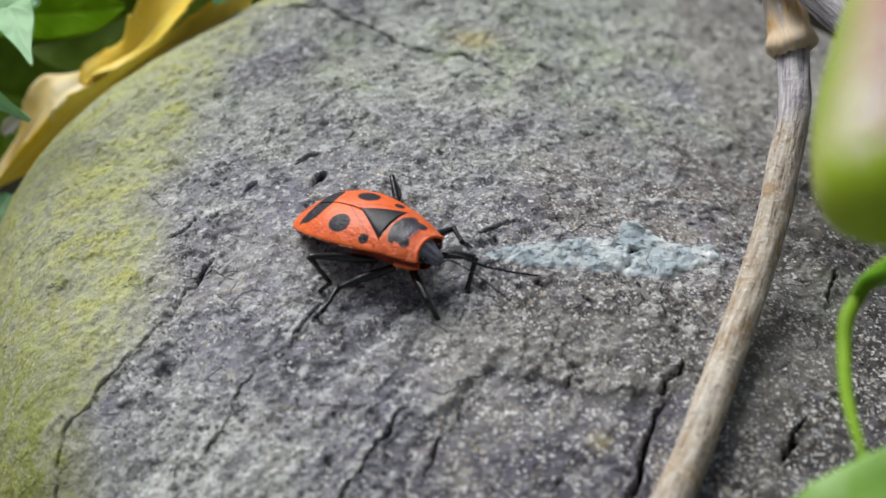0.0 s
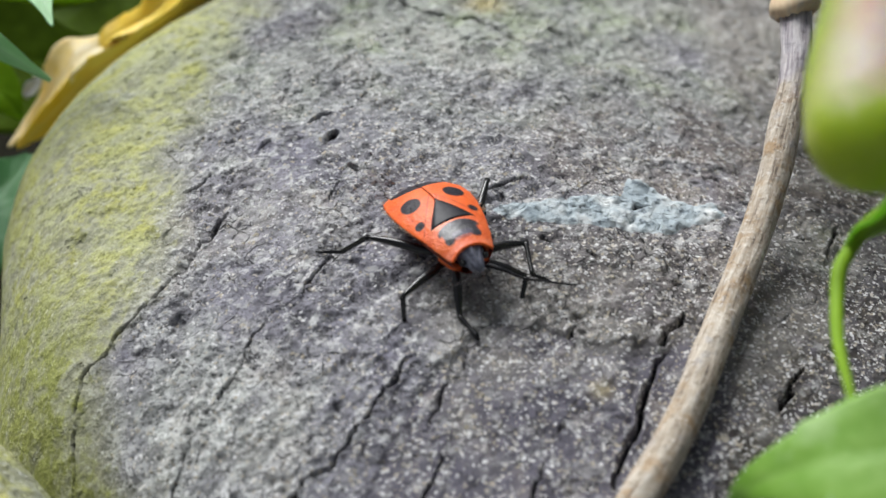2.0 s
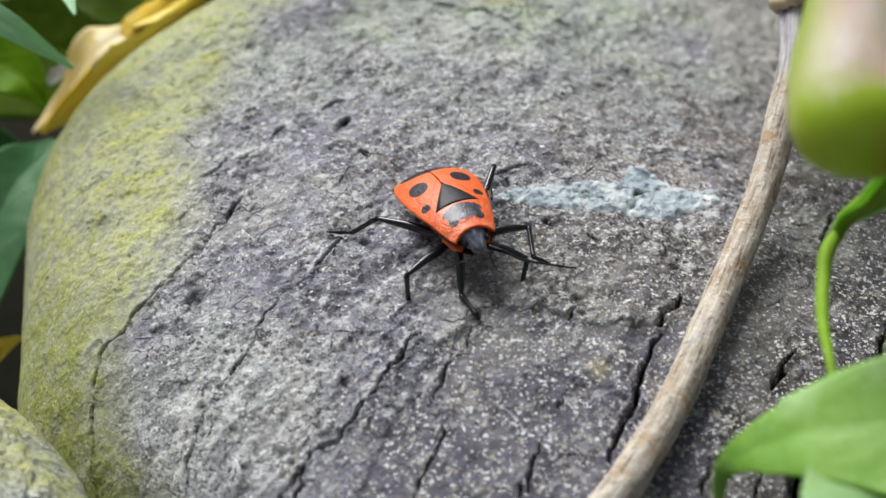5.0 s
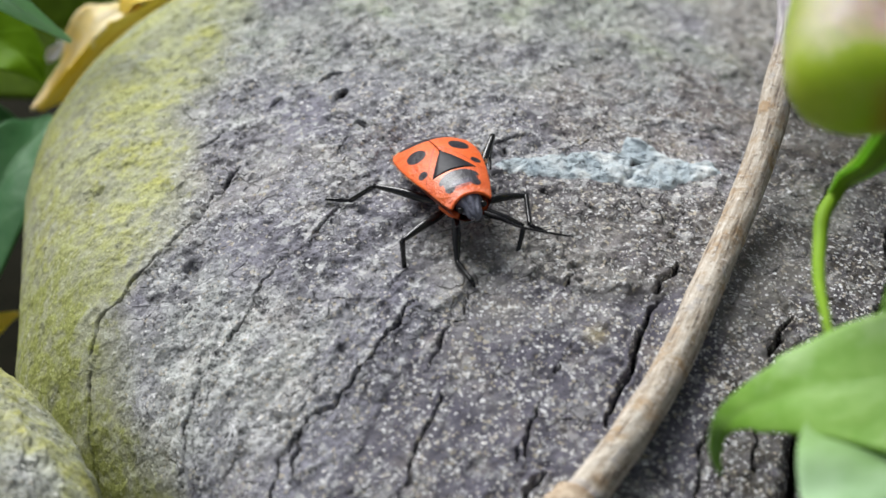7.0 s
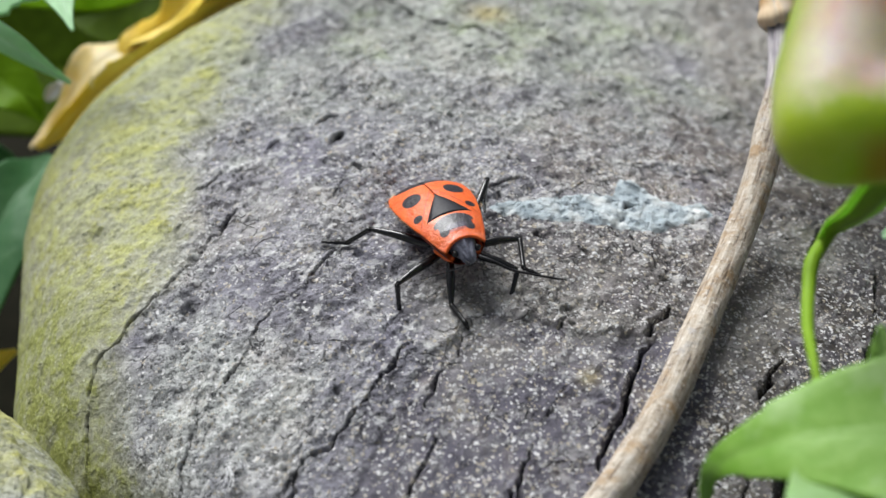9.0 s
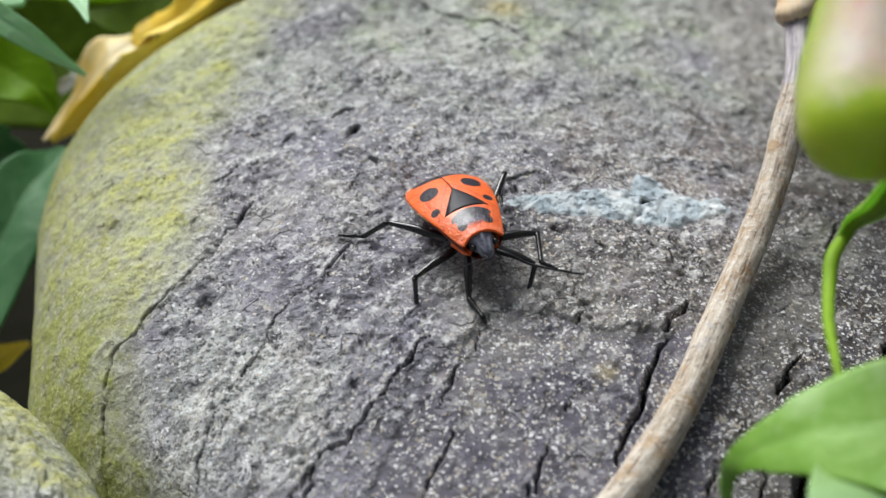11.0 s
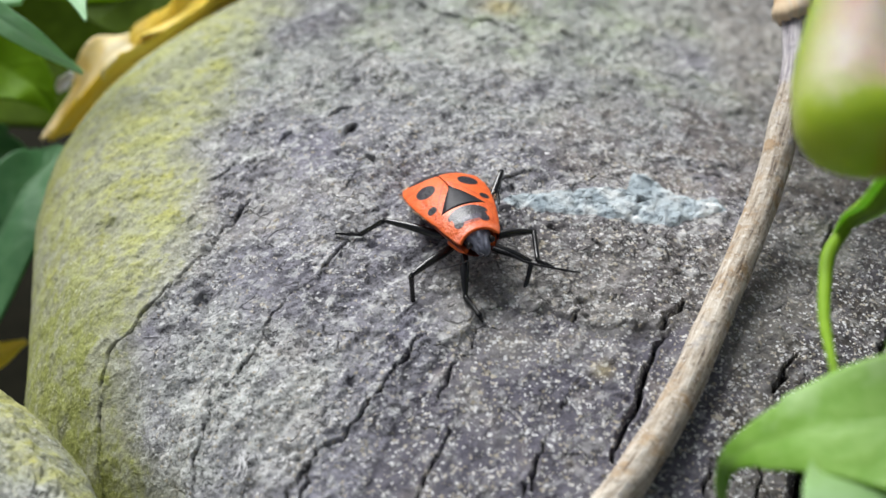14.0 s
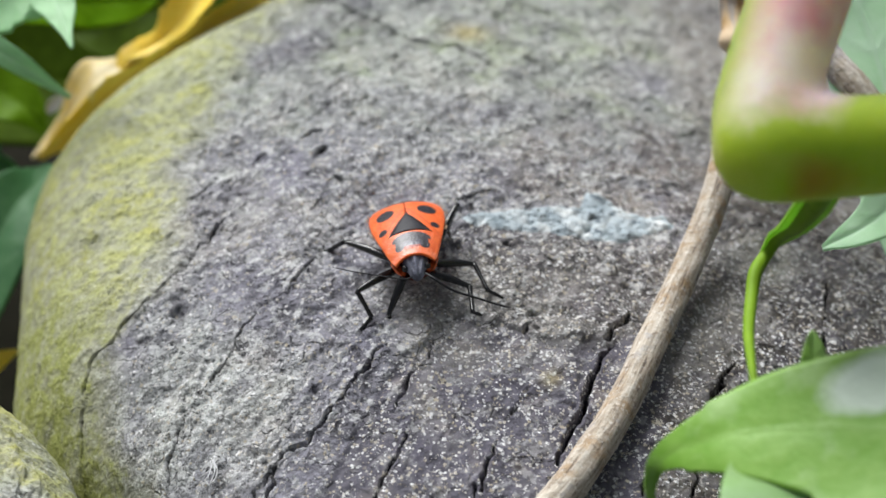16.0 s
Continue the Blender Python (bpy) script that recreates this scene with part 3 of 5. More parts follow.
# drying cracks: half width, depth, then the line they follow over the top
CRACKS = [
    (0.30, 0.45, [(-12.2, 5.4), (-12.4, 4.6), (-12.9, 3.4), (-13.4, 2.9)]),
    (0.17, 0.4, [(-13.2, 3.0), (-14.1, 1.5), (-15.3, -0.1), (-16.5, -1.5), (-17.1, -2.2), (-17.9, -3.0), (-18.4, -4.0), (-19.1, -4.3), (-19.7, -5.0), (-19.9, -6.3), (-20.2, -8.3), (-20.6, -10.6), (-21.2, -14)]),
    (0.14, 0.6, [(-5.7, 0.4), (-6.8, -1.1), (-7.4, -2.4)]),
    (0.13, 0.5, [(-7.7, -2.8), (-8.7, -3.6), (-9.8, -4.8), (-10.2, -5.5), (-10.9, -7.3), (-11.7, -9.0), (-12.5, -10.2)]),
    (0.12, 0.5, [(-12.4, -10.1), (-13.2, -11.6), (-13.9, -13.3), (-14.0, -14.0), (-14.0, -16.5)]),
    (0.15, 0.7, [(-1.3, -7.6), (-2.4, -9.4), (-2.9, -9.6)]),
    (0.15, 0.8, [(-2.8, -9.5), (-3.4, -10.9), (-4.3, -12.0), (-5.0, -13.1), (-5.5, -14.0), (-6.3, -14.3), (-6.8, -14.5), (-7.4, -15.4), (-8.2, -16.6), (-8.7, -19)]),
    (0.13, 0.6, [(-7.4, -15.3), (-7.5, -16.2), (-7.7, -18.5)]),
    (0.11, 0.4, [(-1.7, -5.3), (-2.9, -6.9)]),
    (0.14, 0.6, [(1.8, -7.0), (1.0, -9.1)]),
    (0.17, 0.8, [(0.6, -9.3), (0.2, -9.6), (-0.2, -10.8), (-0.7, -12.2)]),
    (0.16, 0.9, [(0.1, -13.8), (-0.5, -15.7), (-1.2, -16.8), (-1.6, -18.3), (-2.2, -21)]),
    (0.18, 0.9, [(5.3, -14.5), (4.7, -16.1), (4.3, -17.7)]),
    (0.16, 0.7, [(4.1, -17.3), (3.7, -18.2)]),
    (0.36, 1.0, [(13.6, -4.0), (13.2, -4.8), (12.5, -5.4), (12.0, -6.4)]),
    (0.20, 0.9, [(12.3, -7.0), (11.7, -7.5), (11.3, -8.0)]),
    (0.32, 1.6, [(11.6, -7.5), (11.1, -8.6), (10.8, -9.8), (10.3, -11.5), (10.0, -12.6), (9.1, -14.1), (8.7, -15.9)]),
    (0.20, 0.8, [(24.3, 6.2), (23.6, 4.6), (22.8, 2.7)]),
    (0.17, 0.7, [(14.1, -15.1), (13.4, -17.1), (12.7, -21)]),
    (0.16, 0.7, [(16.7, -14.9), (16.3, -16.6), (15.8, -18.6)]),
    (0.16, 0.7, [(19.7, -7.0), (18.7, -8.9), (17.9, -10.7)]),
    (0.95, 3.0, [(18.9, -14.6), (18.5, -17.0), (17.8, -20), (17.2, -24)]),
    (0.34, 0.6, [(-9.5, 34.1), (-6.6, 34.6), (-5.0, 33.1), (-3.2, 31.2), (-0.2, 27.9), (3.2, 27.4), (4.8, 26.0), (6.2, 24.4)]),
    (0.30, 0.9, [(5.3, -18.6), (4.6, -19.5), (3.9, -21)]),
    (0.34, 0.9, [(6.2, -19.2), (5.4, -20.4), (4.6, -23)]),
    (0.13, 0.5, [(-5.1, 7.0), (-5.6, 6.4), (-6.1, 5.3)]),
    (0.14, 0.4, [(7.6, -5.2), (6.9, -6.3)]),
    (0.10, 0.3, [(7.2, -10.4), (6.3, -12.0), (5.8, -12.6)]),
    (0.10, 0.3, [(3.0, -12.4), (2.0, -14.4)]),
    (0.16, 0.5, [(5.4, 7.1), (3.3, 5.8), (2.2, 5.2)]),
    (0.36, 0.7, [(-6.0, 14.3), (-6.7, 14.2), (-7.4, 13.4)]),
    (0.34, 0.5, [(-5.8, 12.2), (-6.3, 11.1)]),
    (0.34, 0.5, [(-4.9, 8.6), (-4.2, 8.0), (-3.6, 7.8)]),
    (0.30, 0.5, [(-10.0, 12.0), (-10.4, 11.2)]),
    (0.22, 0.5, [(-14.8, 8.0), (-13.8, 8.1), (-13.4, 9.5)]),
    (0.20, 0.8, [(27.2, 2.6), (26.1, -2.0)]),
    (0.30, 0.9, [(26.1, -3.1), (25.1, -5.5), (24.2, -8.1)]),
    (0.55, 0.7, [(8.4, 27.0), (9.6, 26.2)]),
    (0.20, 0.25, [(11.7, 4.9), (12.0, 5.4), (12.6, 5.6)]),
    (0.16, 0.25, [(8.3, 4.3), (8.8, 4.8)]),
    (0.26, 0.6, [(6.3, 2.0), (6.7, 1.4)]),
    (0.26, 0.6, [(8.7, 0.6), (9.1, 0.1)]),
]
# outlines over the top: the lower edge of the rough skin, the inner edge of the algae, the pale crust
BARE_X, BARE_Y = [-14, -5, -2.4, -0.3, 1.9, 3.3, 5.1, 7.1, 9.0, 11.8, 14, 20, 40], [-40, -18.2, -12.3, -8.6, -6.2, -5.2, -5.4, -6.1, -6.7, -6.9, -5, 6, 12]
ALGAE_Y, ALGAE_X = [-40, -16, -13, -6.9, -4.5, -1.5, 0.9, 6.4, 9.8, 13.2, 21.1, 28.5, 35, 60], [-14, -15.6, -16.5, -18.2, -17.6, -16.0, -15.4, -14.8, -14.2, -15.4, -14.0, -11.0, -7, 0]
CRUST_X = [3.2, 3.9, 6.4, 7.6, 9.2, 10.4, 11.1, 11.8, 12.7, 13.3, 14.1, 15.2, 16.6, 17.4]
CRUST_UP = [3.9, 4.3, 5.2, 5.6, 6.0, 6.0, 6.2, 8.3, 8.0, 7.5, 6.7, 6.6, 6.7, 5.6]
CRUST_LO = [3.7, 3.3, 3.0, 3.0, 3.0, 3.0, 3.0, 2.9, 2.9, 3.1, 3.6, 4.3, 5.0, 5.5]


def log_grid():
    """Fine steps where the bug walks, wide ones outside."""
    def line(lo, a, b, hi, step_mm):
        far_lo = a - np.cumsum(np.linspace(0.3, 6, 30)[: int(30)])
        far_hi = b + np.cumsum(np.linspace(0.3, 6, 30))
        return np.concatenate([far_lo[far_lo > lo][::-1], np.arange(a, b, step_mm), far_hi[far_hi < hi]])
    return line(-95, -36, 29, 95, 0.115), line(-95, -23, 41, 100, 0.125)


def build_log():
    gx, gy = log_grid()
    nu, nv = len(gx), len(gy)
    px, py = (a.ravel() for a in np.meshgrid(gx, gy, indexing="ij"))
    ang, rho = np.arctan2(py, px - 2), np.hypot(px - 2, py)
    deg = np.degrees(ang) % 360
    rim = sum(np.interp((deg + d) % 360, RIM_A, RIM_R) for d in range(-10, 11, 2)) / 11
    R = 9.0
    s = np.maximum(rho - (rim - R), 0)
    phi = np.minimum(s / R, math.pi / 2)
    wall = np.maximum(s - R * math.pi / 2, 0)
    rad = np.where(s > 0, rim - R + R * np.sin(phi), rho)
    x, y = 2 + rad * np.cos(ang), rad * np.sin(ang)
    z = top(x, y) - R * (1 - np.cos(phi)) - wall
    # relief: hollows, flakes and coarse grain
    gxr, gyr = 0.9 * px - 0.43 * py, 0.43 * px + 0.9 * py
    big = fractal(px, py, 9.0, 101, 4)
    small = fractal(px, py, 1.6, 171, 3)
    bare_d = np.interp(px, BARE_X, BARE_Y) - py + 0.7 * small
    d3, _ = to_line(px, py, [(23.3, 5.2), (22.6, 3.2)])
    wider = 3.0 * soft(px, 13, 18)
    bare = soft(bare_d, -0.3 - wider, 0.9 + wider) * (1 - 0.85 * np.exp(-((d3 / 2.2) ** 2)))
    algae_d = np.interp(py, ALGAE_Y, ALGAE_X) - px
    # the skin is worn smooth where the wood lies bare, and over the rim
    calm = (1 - 0.42 * bare) * (1 - 0.72 * soft(s, -2, 7)) * (1 - 0.3 * soft(algae_d, -1, 4))
    plates = soft(fractal(px, py, 3.0, 181, 3) + 0.5 * np.exp(-(np.hypot(px + 9, py - 14) / 4.5) ** 2), 0.05, 0.3)
    calm *= 1 - 0.4 * plates
    h = 0.34 * fractal(px, py, 7.0, 11, 3)
    h += calm * (0.17 * fractal(gxr, gyr * 0.6, 1.9, 21, 3) + 0.15 * fractal(gxr, gyr * 0.75, 0.75, 31, 2) + 0.10 * vnoise(px, py, 0.31, 41))
    for size, deep, seed in ((3.2, 0.10, 131), (1.5, 0.08, 141)):
        q = 3.0 * fractal(gxr, gyr * 0.55, size, seed, 4)
        h += deep * (0.35 + 0.65 * calm) * (np.floor(q) + 0.5 + soft(q - np.floor(q), 0.86, 1.0)) * (1 - 0.8 * soft(s, 0, 7))
    pits = fractal(px, py, 1.3, 51, 3)
    h -= 0.35 * calm * soft(pits, 0.42, 0.75)
    h -= 0.28 * soft(bare_d, -0.1, 0.5) * soft(px, -1, 3) * soft(15 - px, 0, 4)
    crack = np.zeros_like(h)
    wob = 0.22 * fractal(px, py, 0.8, 61, 3)
    for half, deep, line_ in CRACKS:
        near = (px > min(p[0] for p in line_) - 3) & (px < max(p[0] for p in line_) + 3) & (py > min(p[1] for p in line_) - 3) & (py < max(p[1] for p in line_) + 3)
        wx = px[near] + 0.13 * vnoise(px[near], py[near], 0.38, 73) + 0.16 * vnoise(px[near], py[near], 0.9, 71) + 0.4 * wob[near]
        wy = py[near] + 0.16 * vnoise(px[near], py[near], 0.9, 72)
        d, u = to_line(wx, wy, line_)
        w = 0.46 * half * (0.35 + 0.65 * np.sin(math.pi * np.clip(u, 0.04, 0.96)) ** 0.6) * (1 + 1.1 * wob[near])
        w = np.maximum(w, 0.05)
        prof = np.exp(-((d / w) ** 2))
        h[near] -= deep * prof
        h[near] += 0.10 * np.exp(-(((d - 2.2 * w) / (1.2 * w)) ** 2))
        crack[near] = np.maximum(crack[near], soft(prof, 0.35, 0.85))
    # the crusty pale strip stands a little proud
    up, lo = np.interp(px, CRUST_X, CRUST_UP), np.interp(px, CRUST_X, CRUST_LO)
    inner = np.minimum(np.minimum(up - py, py - lo), np.minimum(px - 3.0, 17.5 - px))
    crust = soft(inner + 0.40 * fractal(px, py, 1.3, 81, 3), -0.35, 0.55)
    crust *= 0.72 + 0.28 * soft(px + 2 * small, 4.5, 7.5)
    h += 0.2 * soft(crust, 0.3, 0.8) * (0.7 + 0.4 * vnoise(px, py, 0.7, 91))
    nx, ny, nz = np.sin(phi) * np.cos(ang), np.sin(phi) * np.sin(ang), np.cos(phi)
    xyz = np.stack([x + h * nx, y + h * ny, z + h * nz], -1)
    ob = big_mesh("log", xyz, nu, nv, wood_mat)
    me = ob.data
    # where algae, bare wood and pale ash lie
    algae = soft(algae_d + 3.0 * big + 1.6 * fractal(px, py, 2.6, 111, 3), -3.2, 3.6)
    algae *= 0.72 + 0.45 * fractal(px, py, 3.4, 115, 3)
    side = soft(s, -2, 4) * soft(-px, 15.5, 20) + soft(s, 5, 10) * soft(-px, 8, 14)
    algae = np.maximum(algae, (0.72 + 0.25 * big) * np.minimum(side, 1))
    # algae a darker green over the left rim, most on the near side
    dark_algae = np.clip(soft(s, -1, 6) * soft(-px, 8, 16) * soft(-py, -7, 4) + 0.35 * soft(s, 2, 8) * soft(-px, 8, 16), 0, 1)
    pale = soft(1 - np.hypot((px + 13) / 8.5, (py + 8.5) / 9) + 0.35 * big + 0.35 * small, 0.05, 0.7) * (1 - 0.7 * bare)
    pale = np.maximum(pale, 0.6 * soft(py, 10, 26) * soft(-px, -16, 0) * soft(0.7 + big, 0, 0.8))
    pale = np.maximum(pale, np.exp(-((np.hypot(px + 12.3, py - 10.2) / 0.7) ** 3)))
    pale = np.maximum(pale, 0.8 * soft(0.55 - np.abs(small - 0.1), 0.45, 0.55) * soft(1 - np.hypot((px + 8) / 7, (py - 8) / 8), 0.2, 0.7))
    moss = soft(py, 6, 26) * soft(0.6 + big, 0.0, 0.8) * 0.95
    moss = np.maximum(moss, 0.8 * np.exp(-((np.hypot(px - 14.6, py - 21) / 4) ** 2)))
    brown = 0.95 * soft(px + 2 * big, 5, 12) * soft(py, 5, 9) * soft(20 + 5 * big - py, 0, 7) * soft(0.5 + fractal(px, py, 3.5, 121, 3), 0.1, 0.8)
    brown = np.maximum(brown, 0.6 * soft(px, 18, 22) * soft(py, -2, 4))
    brown = np.maximum(brown, 0.45 * soft(px + 0.45 * py, 12.5, 15) * soft(-py, -8, 0) * soft(0.6 + big, 0, 0.7))
    brown *= 1 - 0.85 * bare * soft(px, 13, 17)
    # grimy grit and painted shade beyond the fallen stem, thinner dusting on this side
    dirt_shade = soft(px - 15.6 - 0.27 * (py + 8) + 0.8 * small, -0.6, 1.2) * soft(24 + 2 * small - py, 0, 4)
    dirt_shade *= 1 - np.exp(-((d3 / 2.0) ** 2))
    dirt_shade = np.maximum(dirt_shade, 0.55 * soft(px, 2, 6) * soft(3.0 - py + small, 0, 1.5) * (1 - bare))
    # flecked grit ahead of the bug, darkened to paint the shade under its head
    grit_shade = np.exp(-((np.hypot((px - 1.8) / 3.0, (py + 4.2) / 2.4)) ** 4))
    dirt_shade = np.maximum(dirt_shade, 0.6 * grit_shade * (1 - bare))
    moss *= 1 - 0.6 * brown
    pale = np.maximum(pale, 0.8 * np.exp(-((d3 / 1.7) ** 2)) * soft(0.6 + small, 0.1, 0.7))
    moss = np.maximum(moss, 0.8 * np.exp(-((d3 / 2.2) ** 2)))
    brown = np.maximum(brown, 0.4 * (1 - bare) * soft(px, 2, 6) * soft(4.5 - py, 0, 2) * soft(py, -9, -5))
    fleck = np.clip(0.55 + 0.3 * bare + 0.3 * pale + 0.6 * soft(px, 1, 6) * soft(6 - py, 0, 4) + 0.5 * big, 0, 1) * (1 - 0.7 * soft(py, 12, 24)) * (1 - 0.75 * soft(algae_d, -2, 3))
    fleck = np.maximum(fleck, 0.95 * grit_shade)
    stain = 0.58 * np.exp(-((np.hypot((px - 4.1) / 1.5, (py - 29.9) / 1.2)) ** 2))
    stain = np.maximum(stain, 0.35 * np.exp(-((np.hypot((px - 8.5) / 0.6, (py + 9.7) / 0.6)) ** 2)))
    for k, v in (("algae", algae), ("dark_algae", dark_algae), ("bare", bare), ("pale", pale), ("moss", moss), ("stain", stain), ("brown", brown), ("crack", crack), ("crust", crust), ("fleck", fleck), ("plate", plates), ("dirt_shade", dirt_shade)):
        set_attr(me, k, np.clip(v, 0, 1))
    return tagged(ob, "weathered grey wooden log with drying cracks and algae", "log")


log = build_log()


def build_second_log():
    nu, nv = 420, 620
    R, tall = 24.0, 8.0
    sl = np.linspace(0.2, R * math.pi / 2 + 34, nu)[:, None] * np.ones((1, nv))
    ph = np.linspace(-2.5, 1.5, nv)[None, :] * np.ones((nu, 1))
    sl, ph = sl.ravel(), ph.ravel()
    th = np.minimum(sl / R, math.pi / 2)
    down = np.maximum(sl - R * math.pi / 2, 0)
    px, py = R * np.minimum(sl / R, 1.2) * np.cos(ph), sl * np.sin(ph)
    h = 0.3 * fractal(px, py, 6, 201, 3) + 0.26 * fractal(px, py, 1.6, 211, 3) + 0.2 * fractal(px, py, 0.7, 221, 2) + 0.1 * vnoise(px, py, 0.3, 225)
    d, u = to_line(px, py, [(9, 3), (12, 1), (16, -1.5)])
    split = np.exp(-((d / 0.25) ** 2))
    h -= 0.9 * split
    out = (R + h) * np.sin(th)
    xyz = np.stack([-40.0 + out * np.cos(ph), -27.0 + out * np.sin(ph), -4.2 + (tall + h) * np.cos(th) - down], -1)
    ob = big_mesh("log", xyz, nu, nv, wood_mat)
    n = fractal(px, py, 5.0, 231, 4)
    edge = soft(th, 1.0, 1.4)
    vals = {"algae": 0.46 + 0.42 * edge + 0.55 * n, "dark_algae": 0 * edge, "bare": 0 * n, "pale": 0.9 + 0 * n, "moss": 0.3 + 0 * n, "stain": 0.1 * soft(n, -0.25, 0.4), "brown": 0 * n, "crack": soft(split, 0.4, 0.9), "crust": 0 * n, "fleck": 0.4 + 0 * n, "plate": 0 * n, "dirt_shade": 0 * n}
    for k, v in vals.items():
        set_attr(ob.data, k, np.clip(v, 0, 1))
    return tagged(ob, "rounded weathered log mottled with yellow-green algae", "log")


build_second_log()


# ---- dry stems ----
def shell(name, path, mat, parent=None, ring=22, n=120, seed=0, rough=0.03, label=""):
    v, f = tube(path, ring, n, seed, rough)
    ob = mesh_object(name, v, f, mat, parent, label)
    # round the stem and along it, for its fibres
    q = spline(path, n)
    far = np.concatenate([[0], np.cumsum(np.linalg.norm(np.diff(q[:, :3], axis=0), axis=1))])
    w = 2 * math.pi * np.arange(ring) / ring
    set_attr(ob.data, "round_x", np.tile(np.cos(w), n) * MM)
    set_attr(ob.data, "round_y", np.tile(np.sin(w), n) * MM)
    set_attr(ob.data, "along", np.repeat(far, ring) * MM)
    return ob


def build_twig():
    twig = shell("twig", [(0.5, -30.4, 0.0, 0.92), (3.5, -26.2, 0.45, 0.92), (5.4, -23.4, 0.68, 0.94), (6.1, -22.3, 0.73, 1.0), (6.7, -21.5, 0.75, 1.14), (7.4, -20.5, 0.75, 1.06), (8.5, -18.9, 0.75, 1.03), (10.2, -16.2, 0.72, 1.01), (12.2, -12.6, 0.69, 0.97), (14.3, -7.8, 0.53, 0.95), (16.0, -3.7, 0.28, 0.93), (17.8, 0.5, 0.3, 0.93), (19.5, 4.8, 0.87, 0.94), (20.8, 8.8, 1.8, 0.97), (21.9, 12.4, 2.7, 0.97), (22.4, 15.6, 3.5, 0.97), (22.7, 19.7, 4.38, 1.0), (23.0, 27, 5.2, 1.0), (23.3, 36, 6.0, 1.0)], twig_mat, None, 26, 300, 5, 0.02)
    tagged(twig, "dry speckled brown plant stem lying across the log", "twig")
    rng = np.random.RandomState(4)
    # torn sheath at the joint, with a ragged lower rim
    verts, ring, rows = [], 40, 18
    for i in range(rows):
        u = i / (rows - 1)
        for j in range(ring):
            w = 2 * math.pi * j / ring
            rag = (0.25 * rng.rand() + 0.22 * math.sin(2 * w + 0.6)) * (1 - u) ** 3
            cy = 16.8 + 7.5 * u + rag
            lip = math.exp(-(((u - 0.07) / 0.10) ** 2))
            r = 1.08 + 0.28 * lip * (1 + 0.3 * math.sin(5 * w)) + 0.05 * math.sin(7 * w + 4 * u) - 0.30 * (u < 0.03) - 0.15 * max(0.0, u - 0.7)
            verts.append((22.45 + 0.05 * (cy - 16.8) + r * math.cos(w), cy + 0.12 * math.cos(w) * r - 0.7 * math.sin(w) * r * (1 - u), 3.8 + 0.16 * (cy - 16.8) + r * math.sin(w)))
    ob = mesh_object("sheath", verts, grid_faces(rows, ring, True), sheath_mat, twig, "torn orange-brown leaf sheath")
    mod = ob.modifiers.new("thickness", "SOLIDIFY")
    mod.thickness = 0.22 * MM
    # frayed collar where the stem is jointed
    verts, rows = [], 12
    for i in range(rows):
        u = i / (rows - 1)
        for j in range(ring):
            w = 2 * math.pi * j / ring
            fray = (0.35 * rng.rand() + 0.25 * math.sin(3 * w)) * (1 - u) ** 4
            r = 1.14 + 0.18 * math.sin(math.pi * min(1.0, 0.35 + u)) * (0.8 + 0.4 * math.sin(2 * w + 1)) + 0.05 * rng.rand()
            q = np.array([6.05, -22.4, 0.8]) + (u - fray) * np.array([0.75, 1.15, 0.02])
            side = np.array([0.83, -0.55, 0])
            verts.append(q + r * (math.cos(w) * side + math.sin(w) * np.array([0.0, 0.0, 1.0])))
    ob = mesh_object("collar", verts, grid_faces(rows, ring, True), collar_mat, twig, "frayed brown collar at the joint")
    mod = ob.modifiers.new("thickness", "SOLIDIFY")
    mod.thickness = 0.2 * MM
    # broken side stub, hollow at its end
    verts, rows, ring = [], 12, 20
    prof_ = [(0.0, 0.60), (0.4, 0.56), (0.8, 0.54), (1.1, 0.60), (1.25, 0.58), (1.3, 0.48), (1.22, 0.36), (1.0, 0.27), (0.8, 0.2), (0.7, 0.12), (0.68, 0.05), (0.68, 0.0)]
    way, across, above = np.array([0.62, -0.66, 0.42]), np.array([0.73, 0.68, 0.0]), np.array([-0.29, 0.31, 0.90])
    for along_, r in prof_:
        for j in range(ring):
            w = 2 * math.pi * j / ring
            rr = r * (1 + 0.08 * math.sin(3 * w) + 0.06 * rng.rand())
            verts.append(np.array([6.6, -22.0, 1.0]) + along_ * way + rr * (math.cos(w) * across + math.sin(w) * above))
    mesh_object("stub", verts, grid_faces(rows, ring, True), twig_mat, twig, "broken hollow side stub")
    # crossing stem
    cross = shell("twig", [(16.5, 28.5, 7.4, 0.95), (20.8, 22.6, 7.6, 0.97), (23.5, 18.2, 7.2, 0.97), (25.3, 15.3, 6.9, 0.97), (27.3, 12.4, 6.4, 0.97), (29.5, 9, 5.2, 0.95), (33, 3.5, 1.0, 0.9), (52, -16, -12, 0.9)], twig_mat, None, 22, 120, 9, 0.03)
    tagged(cross, "pale dry stem crossing over another stem", "twig")


build_twig()


